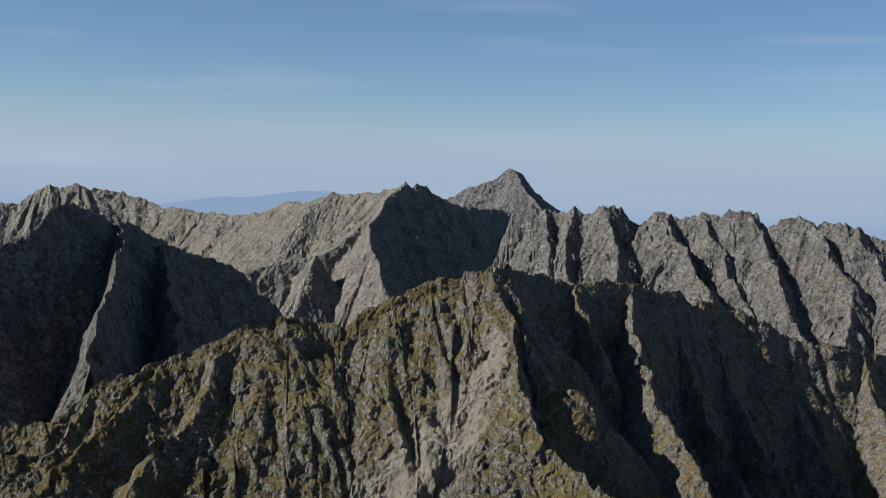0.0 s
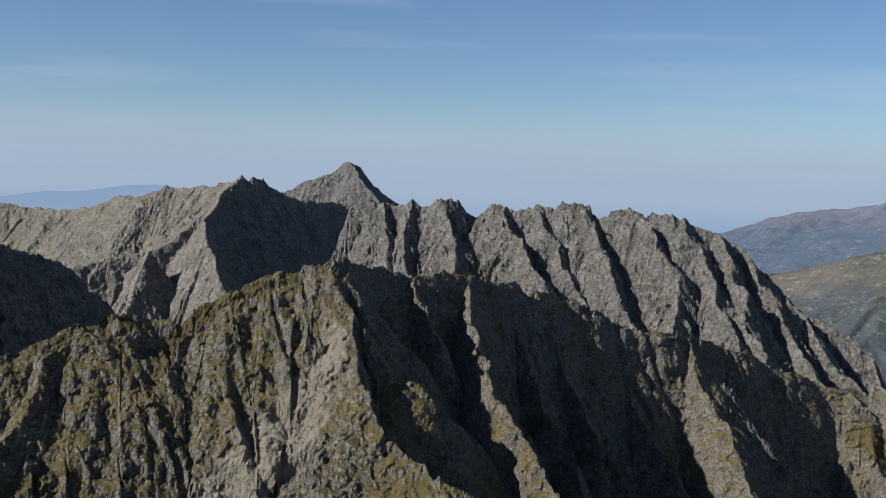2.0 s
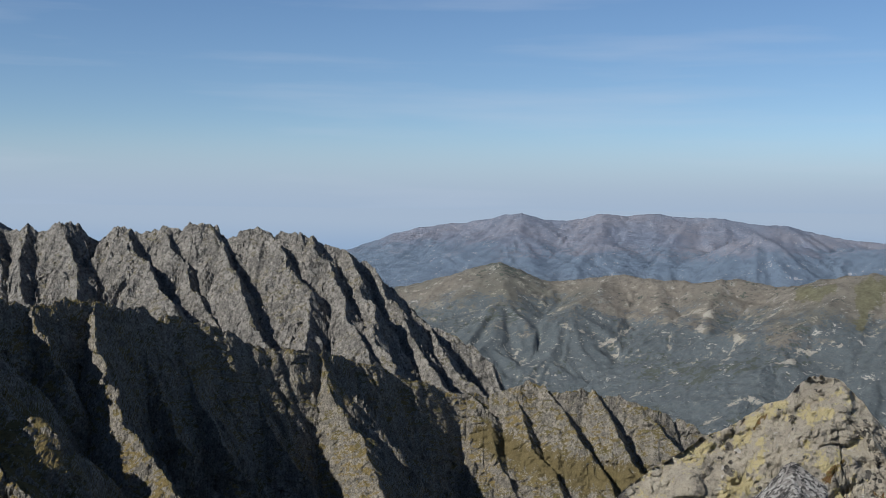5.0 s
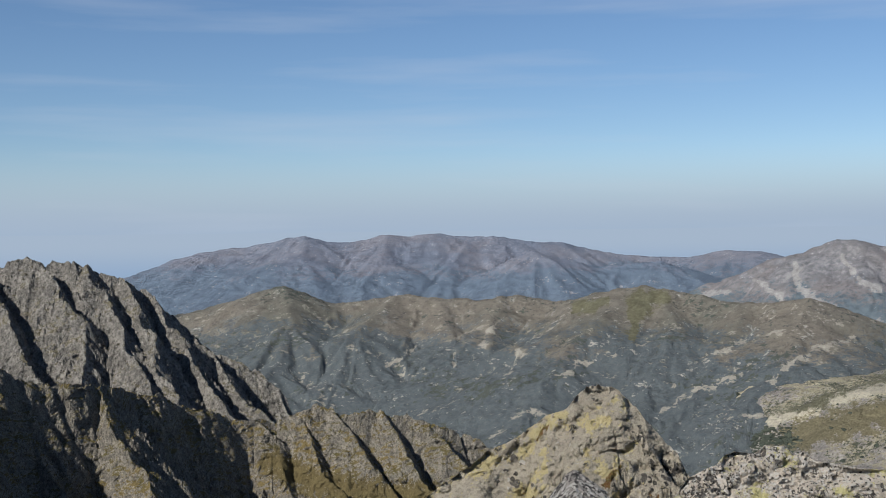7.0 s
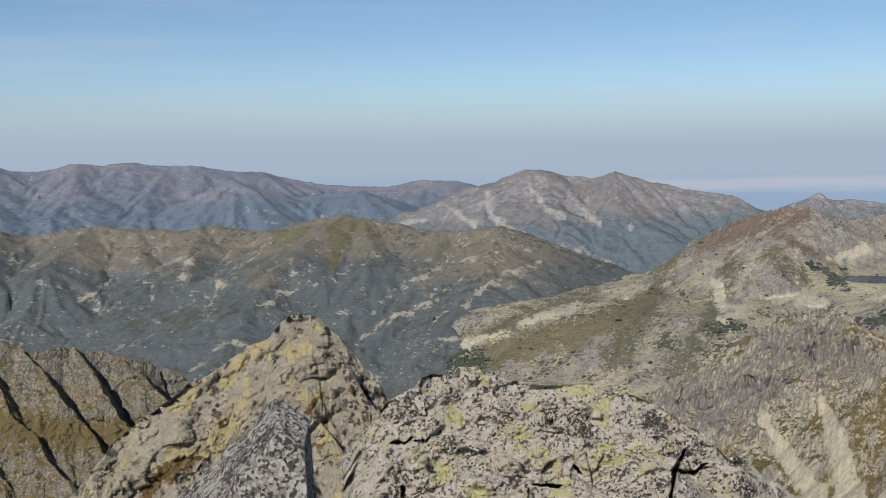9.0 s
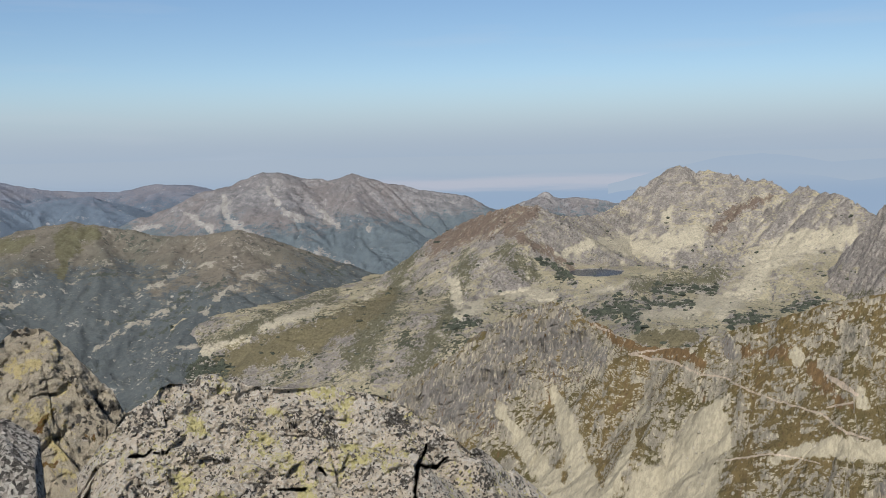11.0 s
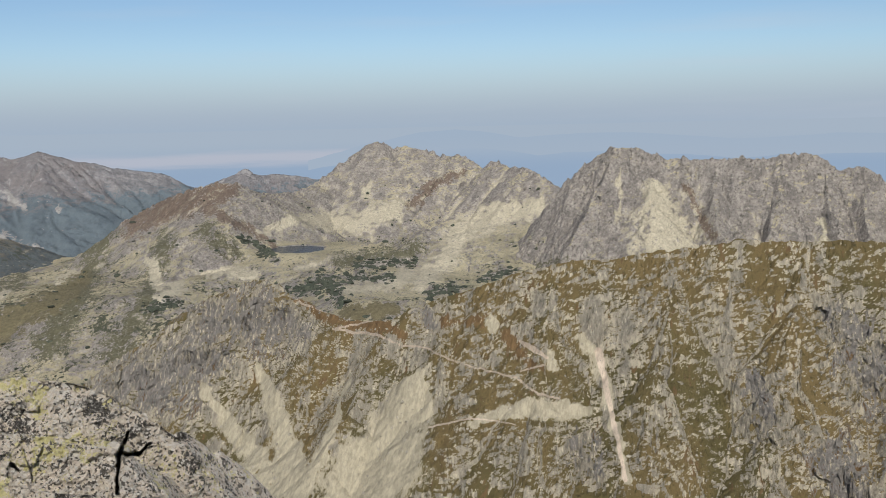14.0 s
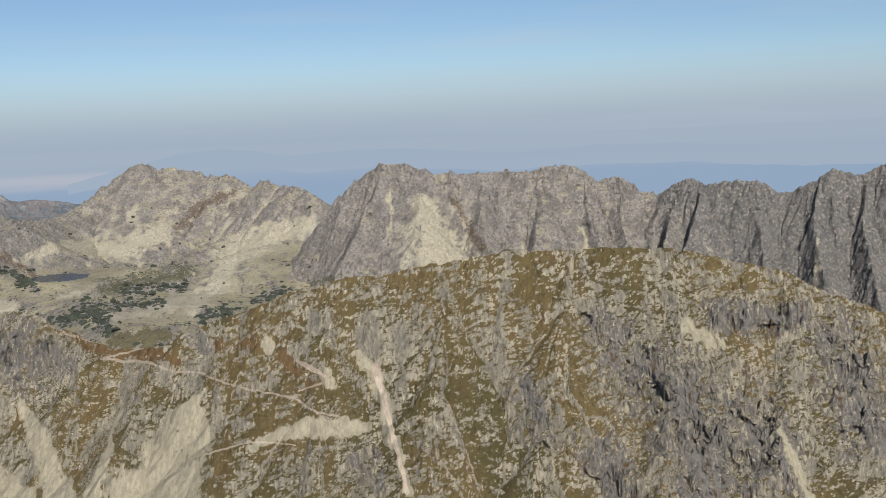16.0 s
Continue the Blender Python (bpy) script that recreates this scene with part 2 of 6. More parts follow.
def landform(name, bearings, step, reach, rows, ridges, material, warp=(0, 1), rock=(), rough=(), seed=0, floor=GROUND - 45, cover=None, shape=None, smooth=False, parts=(), level=None, cuts=(), crust=()):
    """A mountain as a sheet between two bearings and a run of distances. rock: (depth, size) of its broken planes; rough: the same of its softer relief.
    Loose scree lies smooth over both gullies and relief."""
    az = np.radians(np.arange(bearings[0], bearings[1] + step, step))
    R, A = spread_rows(az, reach, rows, ridges, warp, seed)
    x, y = R * np.sin(A), R * np.cos(A)
    z, off = raise_ridges(x, y, ridges, warp, seed)
    rib = np.zeros(z.shape, np.float32)
    bare = 1.0
    if cover and "scree" in cover:
        bare = 1 - 0.85 * np.clip(1.8 * cover["scree"](x, y, z, np.degrees(A), np.degrees(np.arctan2(z, R))), 0, 1)
    if cuts:
        worn, rib = erode(x, y, z, R, A, off, ridges, cuts, seed)
        z, rib = z + bare * (worn - z), rib * bare
    base, bd = z, np.degrees(A)
    hd = np.degrees(np.arctan2(base, R))
    part = shape(x, y, base, bd, hd) if shape else 1.0
    for k, (depth, size) in enumerate(rock):
        z = z + part * depth * facets((x + 0.5 * base) / size, (y + 0.35 * base) / size, seed + 20 + k)
    for k, (depth, size) in enumerate(rough):
        z = z + bare * depth * fbm((x + 0.4 * base) / size, (y + 0.3 * base) / size, 4, seed + 40 + k)
    if level:
        lx, ly, lz, wide, deep = level
        across, out = np.hypot(lx, ly), 0
        ux, uy = lx / across, ly / across
        d = np.hypot(((x - lx) * ux + (y - ly) * uy) / deep, ((x - lx) * uy - (y - ly) * ux) / wide) + 0.15 * fbm(x / 40, y / 40, 3, 8)
        w = np.clip((2.4 - d) / 1.1, 0, 1)
        z = z * (1 - w) + w * np.where(d < 1, lz - 2, lz + 1.5 + 2 * (d - 1))
    dist = np.sqrt(R * R + z * z)
    lead = 0.0
    for k, (depth, size) in enumerate(crust):
        mid_r = 0.5 * (reach[1] + reach[-2])
        across, upward = A * mid_r + 0.25 * z, 1.1 * z - 0.2 * A * mid_r + 0.5 * R
        lead = lead + depth * (facets(across / size, upward / size, seed + 70 + k) + 0.5 * fbm(across / size * 1.7, upward / size * 1.7, 3, seed + 80 + k))
    if crust:
        steep = np.clip((np.abs(np.gradient(base, axis=0) / np.gradient(R, axis=0)) - 0.3) / 0.5, 0, 1)
        pull = 1 - part * steep * lead / dist
        x, y, z = x * pull, y * pull, z * pull
    low = np.minimum(np.minimum(z[:-1, :-1], z[1:, 1:]), np.minimum(z[1:, :-1], z[:-1, 1:]))
    z = np.maximum(z, floor)
    covers = {key: fn(x, y, z, bd, np.degrees(np.arctan2(z, R))).ravel() for key, fn in (cover or {}).items()}
    covers["rill"] = rib.ravel()
    keep = low > floor
    whole = new(name, None) if parts else None
    for piece, first, last, label in parts or ((name, -999, 999, ""),):
        inside = (bd[:-1, :-1] >= first) & (bd[:-1, :-1] < last)
        me, used = grid_mesh(piece, x, y, z, keep & inside)
        me.polygons.foreach_set("use_smooth", np.full(len(me.polygons), smooth))
        for key, values in covers.items():
            attribute(me, key, values[used])
        me.materials.append(material)
        ob = new(piece, me)
        if whole:
            ob.parent = whole
            tagged(ob, label)
    return whole or ob


# ---- materials ----
def nodes_of(name):
    m = bpy.data.materials.new(name)
    m.use_nodes = True
    t = m.node_tree
    return m, t, t.nodes["Principled BSDF"]


def add(t, kind, **inputs):
    n = t.nodes.new(kind)
    for k, v in inputs.items():
        key = int(k[1:]) if k[0] == "i" and k[1:].isdigit() else k.replace("_", " ")
        if isinstance(v, bpy.types.NodeSocket):
            t.links.new(v, n.inputs[key])
        else:
            n.inputs[key].default_value = v
    return n


def noise_at(t, vec, scale, detail=6.0, rough=0.6):
    return add(t, "ShaderNodeTexNoise", Vector=vec, Scale=scale, Detail=detail, Roughness=rough).outputs[0]


def ramp(t, fac, lo, hi, a=0.0, b=1.0):
    n = add(t, "ShaderNodeMapRange", i0=fac, i1=lo, i2=hi, i3=a, i4=b)
    n.interpolation_type = "SMOOTHSTEP"
    return n.outputs[0]


def mix(t, fac, a, b):
    n = t.nodes.new("ShaderNodeMix")
    n.data_type = "RGBA"
    for sock, v in ((n.inputs[0], fac), (n.inputs[6], a), (n.inputs[7], b)):
        if isinstance(v, bpy.types.NodeSocket):
            t.links.new(v, sock)
        else:
            sock.default_value = v if isinstance(v, float) else (*v, 1)
    return n.outputs[2]


def calc(t, op, a, b=0.0):
    n = t.nodes.new("ShaderNodeMath")
    n.operation = op
    for s, v in zip(n.inputs, (a, b)):
        if isinstance(v, bpy.types.NodeSocket):
            t.links.new(v, s)
        else:
            s.default_value = v
    return n.outputs[0]


def alpine(name, rock, rock2, grass, grass2, size, steep=(0.55, 0.8), amount=0.5, bump=1.0, covers=(), trees=None, stretch=(1, 1, 1), cracks=0.45, flecks=None, shrubs=None, dirt=1.0, gain=1.0, rill=0.0, trickle=0.0):
    """Cracked rock with turf where it lies flatter; size: metres of its main patches; covers: attribute names, colours and raggedness; trees: two colours,
    the tree line and how far it strays; flecks: colour and share of pale stones in the turf and woods; rill: how far turf keeps to gullies;
    trickle: how far scree runs down them."""
    rock, rock2, grass, grass2 = [tuple(gain * c for c in v) for v in (rock, rock2, grass, grass2)]
    m, t, b = nodes_of(name)
    pos = t.nodes.new("ShaderNodeTexCoord").outputs["Object"]
    run = add(t, "ShaderNodeMapping", Vector=pos, Scale=stretch).outputs[0]
    nrm = t.nodes.new("ShaderNodeNewGeometry").outputs["Normal"]
    up = add(t, "ShaderNodeSeparateXYZ", Vector=nrm).outputs[2]
    big, mid, small = noise_at(t, run, 0.6 / size), noise_at(t, run, 3.0 / size), noise_at(t, run, 14.0 / size, 8.0, 0.72)
    grain = noise_at(t, pos, 50.0 / size, 4.0, 0.75)
    bend = add(t, "ShaderNodeTexNoise", Vector=pos, Scale=5.0 / size, Detail=3.0).outputs[1]
    bent = add(t, "ShaderNodeMixRGB", i0=0.5, i1=pos, i2=bend)
    bent.blend_type = "ADD"
    bent.inputs[0].default_value = 1.0
    shift = add(t, "ShaderNodeMapping", Vector=bend, Scale=(size * 0.22,) * 3)
    t.links.new(shift.outputs[0], bent.inputs[2])
    cell = add(t, "ShaderNodeTexVoronoi", Vector=bent.outputs[0], Scale=3.2 / size)
    cell.feature = "DISTANCE_TO_EDGE"
    split = ramp(t, cell.outputs["Distance"], 0.0, 0.055, cracks, 0.0)
    stone = mix(t, ramp(t, mid, 0.38, 0.62), rock, rock2)
    stone = mix(t, ramp(t, small, 0.48, 0.64), stone, tuple(c * (1 - 0.55 * dirt) for c in rock))
    stone = mix(t, ramp(t, small, 0.46, 0.32), stone, tuple(min(1, c * (1 + 0.4 * dirt)) for c in rock2))
    stone = mix(t, calc(t, "MULTIPLY", split, ramp(t, mid, 0.4, 0.6)), stone, tuple(c * 0.18 for c in rock))
    turf = mix(t, ramp(t, calc(t, "ADD", big, calc(t, "MULTIPLY", small, 0.3)), 0.55, 0.75), grass, grass2)
    turf = mix(t, ramp(t, small, 0.5, 0.66), turf, tuple(c * (1 - 0.45 * dirt) for c in grass))
    where = calc(t, "ADD", up, calc(t, "MULTIPLY", calc(t, "SUBTRACT", mid, 0.5), 0.7))
    where = calc(t, "ADD", where, calc(t, "MULTIPLY", calc(t, "SUBTRACT", big, 0.5), amount))
    where = calc(t, "ADD", where, calc(t, "MULTIPLY", calc(t, "SUBTRACT", small, 0.5), 0.7))
    worn = t.nodes.new("ShaderNodeAttribute")
    worn.attribute_name = "rill"
    if rill:
        where = calc(t, "SUBTRACT", where, calc(t, "MULTIPLY", worn.outputs["Fac"], rill))
    col = mix(t, ramp(t, where, steep[0], steep[1]), stone, turf)
    if trees:
        alt = add(t, "ShaderNodeSeparateXYZ", Vector=pos).outputs[2]
        line = calc(t, "ADD", alt, calc(t, "MULTIPLY", calc(t, "SUBTRACT", calc(t, "ADD", mid, big), 1.0), trees[3]))
        line = calc(t, "ADD", line, calc(t, "MULTIPLY", calc(t, "SUBTRACT", small, 0.5), trees[3] * 1.2))
        wood = mix(t, ramp(t, calc(t, "ADD", calc(t, "MULTIPLY", grain, 0.5), calc(t, "MULTIPLY", small, 0.5)), 0.4, 0.62), *[tuple(gain * c for c in v) for v in trees[:2]])
        col = mix(t, ramp(t, line, trees[2] + 14, trees[2] - 14), col, wood)
    if flecks:
        spot = calc(t, "ADD", calc(t, "MULTIPLY", small, 0.7), calc(t, "MULTIPLY", calc(t, "SUBTRACT", mid, 0.5), 0.5))
        col = mix(t, ramp(t, spot, 0.25 + flecks[1], 0.22 + flecks[1]), col, flecks[0])
    if shrubs:
        moved = add(t, "ShaderNodeMapping", Vector=pos, Location=(311.0, 127.0, 53.0)).outputs[0]
        bush = calc(t, "ADD", noise_at(t, moved, 9.0 / size, 5.0, 0.7), calc(t, "MULTIPLY", calc(t, "SUBTRACT", noise_at(t, moved, 1.1 / size, 3.0), 0.5), 0.7))
        if len(shrubs) > 2:
            height = add(t, "ShaderNodeSeparateXYZ", Vector=pos).outputs[2]
            bush = calc(t, "ADD", bush, ramp(t, height, shrubs[2] - 70, shrubs[2] + 70, 0.05, -0.2))
        col = mix(t, ramp(t, bush, 0.66 - shrubs[1], 0.69 - shrubs[1]), col, shrubs[0])
    calm = 1.0
    for key, colour, sharp in covers:
        at = t.nodes.new("ShaderNodeAttribute")
        at.attribute_name = key
        ragged = calc(t, "SUBTRACT", calc(t, "ADD", calc(t, "MULTIPLY", mid, 0.6), calc(t, "MULTIPLY", small, 0.6)), 0.6)
        edge = calc(t, "ADD", at.outputs["Fac"], calc(t, "MULTIPLY", ragged, sharp))
        if key == "scree" and trickle:
            edge = calc(t, "SUBTRACT", edge, calc(t, "MULTIPLY", worn.outputs["Fac"], trickle))
        lain = stone if colour is None else mix(t, ramp(t, small, 0.38, 0.62), colour, tuple(c * 0.72 for c in colour))
        laid = ramp(t, edge, 0.44, 0.56)
        col = mix(t, laid, col, lain)
        if key == "scree":
            calm = calc(t, "SUBTRACT", 1.0, calc(t, "MULTIPLY", laid, 0.75))
    col = mix(t, ramp(t, grain, 0.52, 0.72, 0.0, 0.5 * dirt), col, (0.018, 0.018, 0.016))
    t.links.new(col, b.inputs["Base Color"])
    b.inputs["Roughness"].default_value = 0.92
    b.inputs["Specular IOR Level"].default_value = 0.1
    rise = calc(t, "ADD", calc(t, "ADD", small, mid), calc(t, "MULTIPLY", grain, 0.35))
    rise = calc(t, "SUBTRACT", rise, calc(t, "MULTIPLY", split, 0.5))
    rise = calc(t, "MULTIPLY", calc(t, "SUBTRACT", rise, 1.175), calm)
    bp = add(t, "ShaderNodeBump", Height=rise, Strength=0.9 * bump, Distance=size * 0.11)
    t.links.new(bp.outputs[0], b.inputs["Normal"])
    return m


SCREE, PATH_GRIT = (0.3, 0.27, 0.198), (0.42, 0.352, 0.28)
near_rock = alpine("weathered_granite_and_turf", (0.15, 0.136, 0.113), (0.245, 0.22, 0.18), (0.1, 0.084, 0.033), (0.16, 0.122, 0.05), 19, (0.46, 0.68), 0.7, dirt=1.0, rill=0.15,
                   covers=(("turf", (0.135, 0.108, 0.05), 2.8), ("slab", (0.3, 0.262, 0.198), 2.2)))
ridge_rock = alpine("grey_granite", (0.15, 0.139, 0.123), (0.25, 0.231, 0.203), (0.125, 0.108, 0.068), (0.165, 0.145, 0.098), 52, (0.62, 0.9), 0.5, dirt=1.0, rill=0.2)
# tan granite; the sunlit arm's extra brightness is put into its colour
tan_rock = alpine("sunlit_tan_granite", (0.185, 0.168, 0.143), (0.285, 0.258, 0.217), (0.19, 0.168, 0.118), (0.24, 0.212, 0.155), 60, (0.66, 0.92), 0.5, dirt=0.8, rill=0.2)
pale_rock = alpine("pale_granite", (0.17, 0.16, 0.15), (0.23, 0.215, 0.198), (0.165, 0.152, 0.125), (0.2, 0.18, 0.145), 90, (0.7, 0.95), 0.5, dirt=0.6)
brown_turf = alpine("rocky_autumn_turf", (0.222, 0.202, 0.163), (0.36, 0.323, 0.245), (0.094, 0.08, 0.035), (0.148, 0.111, 0.05), 17, (0.63, 0.69), 0.5, dirt=0.7, stretch=(0.36, 1, 0.36), cracks=0.3, rill=0.22, trickle=0.14,
                    covers=(("crag", (0.205, 0.19, 0.174), 4.2), ("rust", (0.17, 0.112, 0.055), 4.5), ("scree", SCREE, 1.7), ("path", PATH_GRIT, 0.8)))
basin_rock = alpine("granite_and_scree", (0.178, 0.163, 0.15), (0.272, 0.25, 0.225), (0.24, 0.216, 0.143), (0.34, 0.305, 0.21), 60, (0.79, 0.94), 0.6, gain=1.1, dirt=0.65, cracks=0.3, rill=0.25, trickle=0.25, shrubs=((0.068, 0.072, 0.05), 0.05, -185),
                    covers=(("slate", (0.185, 0.177, 0.17), 3.4), ("red", (0.175, 0.136, 0.108), 3.8), ("green", (0.13, 0.125, 0.082), 4.6), ("scree", (0.345, 0.315, 0.24), 2.8), ("pine", None, 4.6), ("meadow", (0.165, 0.145, 0.088), 2.4)))
# the blue cast of the woods is haze, painted into the two tree colours
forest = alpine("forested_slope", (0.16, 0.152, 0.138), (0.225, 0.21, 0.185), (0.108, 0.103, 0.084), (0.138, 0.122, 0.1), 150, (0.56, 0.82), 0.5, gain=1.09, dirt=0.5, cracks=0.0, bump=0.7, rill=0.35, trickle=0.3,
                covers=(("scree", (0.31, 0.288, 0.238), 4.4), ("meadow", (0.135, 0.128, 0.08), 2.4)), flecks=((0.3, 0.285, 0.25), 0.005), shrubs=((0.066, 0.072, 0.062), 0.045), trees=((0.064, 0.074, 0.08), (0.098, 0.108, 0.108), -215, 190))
# the far air's blue haze is mixed into these base colours
hazy_far_slope = alpine("hazy_far_slope", (0.125, 0.138, 0.175), (0.165, 0.17, 0.2), (0.115, 0.13, 0.168), (0.145, 0.145, 0.168), 160, (0.7, 0.97), 0.6, 0.7, gain=1.12, dirt=0.25, cracks=0.0, rill=0.3, flecks=((0.25, 0.25, 0.265), 0.0), trees=((0.088, 0.114, 0.152), (0.1, 0.124, 0.16), -120, 150))
# pale limestone slopes, with a milder blue haze put into rock and tree colours
hazy_pale = alpine("hazy_pale_slope", (0.165, 0.162, 0.172), (0.235, 0.228, 0.228), (0.135, 0.136, 0.145), (0.165, 0.152, 0.152), 230, (0.7, 0.95), 0.6, 0.7, gain=1.04, dirt=0.3, cracks=0.0, flecks=((0.31, 0.3, 0.295), -0.03), trees=((0.092, 0.115, 0.135), (0.115, 0.136, 0.15), -170, 190),
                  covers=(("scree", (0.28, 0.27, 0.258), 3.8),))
ground_mat = alpine("valley_floor", (0.075, 0.082, 0.066), (0.1, 0.104, 0.08), (0.095, 0.097, 0.066), (0.13, 0.125, 0.085), 75, (0.2, 0.5), 0.5, dirt=0.6, flecks=((0.26, 0.24, 0.19), 0.0), shrubs=((0.06, 0.066, 0.05), 0.09),
                    covers=(("meadow", (0.15, 0.138, 0.085), 2.4), ("scree", (0.34, 0.31, 0.23), 2.0)))


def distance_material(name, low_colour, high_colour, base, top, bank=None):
    """Far air and hills sunk in it, painted as a plain glow from one height to another; bank: colour, foot, top and
    least x of a flat cloud bank in it.
    """
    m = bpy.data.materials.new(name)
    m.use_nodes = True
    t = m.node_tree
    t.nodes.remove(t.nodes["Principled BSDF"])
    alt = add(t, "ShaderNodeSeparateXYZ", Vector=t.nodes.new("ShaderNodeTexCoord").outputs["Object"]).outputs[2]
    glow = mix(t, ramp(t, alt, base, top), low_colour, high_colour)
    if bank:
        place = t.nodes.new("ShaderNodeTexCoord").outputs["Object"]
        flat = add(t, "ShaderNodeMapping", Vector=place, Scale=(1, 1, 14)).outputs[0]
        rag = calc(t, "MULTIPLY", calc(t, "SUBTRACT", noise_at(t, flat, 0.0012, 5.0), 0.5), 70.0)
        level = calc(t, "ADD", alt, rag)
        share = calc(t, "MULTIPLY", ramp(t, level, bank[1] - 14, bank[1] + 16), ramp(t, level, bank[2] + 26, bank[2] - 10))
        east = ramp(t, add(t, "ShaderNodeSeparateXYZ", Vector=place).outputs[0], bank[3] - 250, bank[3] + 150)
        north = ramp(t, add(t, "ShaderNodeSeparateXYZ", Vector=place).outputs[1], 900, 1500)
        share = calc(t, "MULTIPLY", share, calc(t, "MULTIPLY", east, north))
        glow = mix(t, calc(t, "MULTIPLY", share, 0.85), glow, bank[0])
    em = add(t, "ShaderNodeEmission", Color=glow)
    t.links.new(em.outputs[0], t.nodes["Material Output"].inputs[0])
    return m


# ---- ground and distance ----
az = np.radians(np.arange(0, 361, 1.2))
rr = np.concatenate([np.linspace(300, 440, 6), np.linspace(460, 4960, 150)])
R, A = np.meshgrid(rr, az, indexing="ij")
gx, gy = R * np.sin(A), R * np.cos(A)
gz = GROUND + 14 * fbm(gx / 500, gy / 500, 4, 3) + 3 * fbm(gx / 60, gy / 60, 3, 4)
me, used = grid_mesh("ground", gx, gy, gz)
bearing, rise = np.degrees(A), np.degrees(np.arctan2(gz, R))
VALLEY = dict(meadow=streaks([[(56.0, -10.6, 1.0), (59.5, -10.4, 1.4), (63.0, -10.2, 1.4), (66.5, -10.0, 1.2)], [(53.17, -10.04, 0.832), (55.78, -9.40, 1.248), (58.45, -8.45, 1.248), (60.90, -7.18, 0.832)]]), scree=streaks([[(50.44, -9.20, 0.333), (52.71, -8.83, 0.333), (54.25, -8.52, 0.222)], [(54.78, -8.07, 0.222), (56.09, -7.62, 0.305), (57.69, -7.07, 0.222)], [(50.40, -8.87, 0.222), (52.93, -8.25, 0.277), (55.16, -7.57, 0.222)]]))
for key, fn in VALLEY.items():
    attribute(me, key, fn(gx, gy, gz, bearing, rise).ravel()[used])
me.materials.append(ground_mat)
ground = new("ground", me)
tagged(ground, "dark forested valley floor between the mountains", "ground", kind="structure")

# haze over the lowlands, painted on an upright ring that glows
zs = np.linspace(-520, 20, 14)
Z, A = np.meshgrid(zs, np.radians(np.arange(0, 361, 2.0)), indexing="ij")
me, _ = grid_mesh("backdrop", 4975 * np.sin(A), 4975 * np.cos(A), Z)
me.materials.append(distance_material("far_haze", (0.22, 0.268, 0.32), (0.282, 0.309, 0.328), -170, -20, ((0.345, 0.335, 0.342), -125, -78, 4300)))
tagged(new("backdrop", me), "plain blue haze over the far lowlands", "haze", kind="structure")

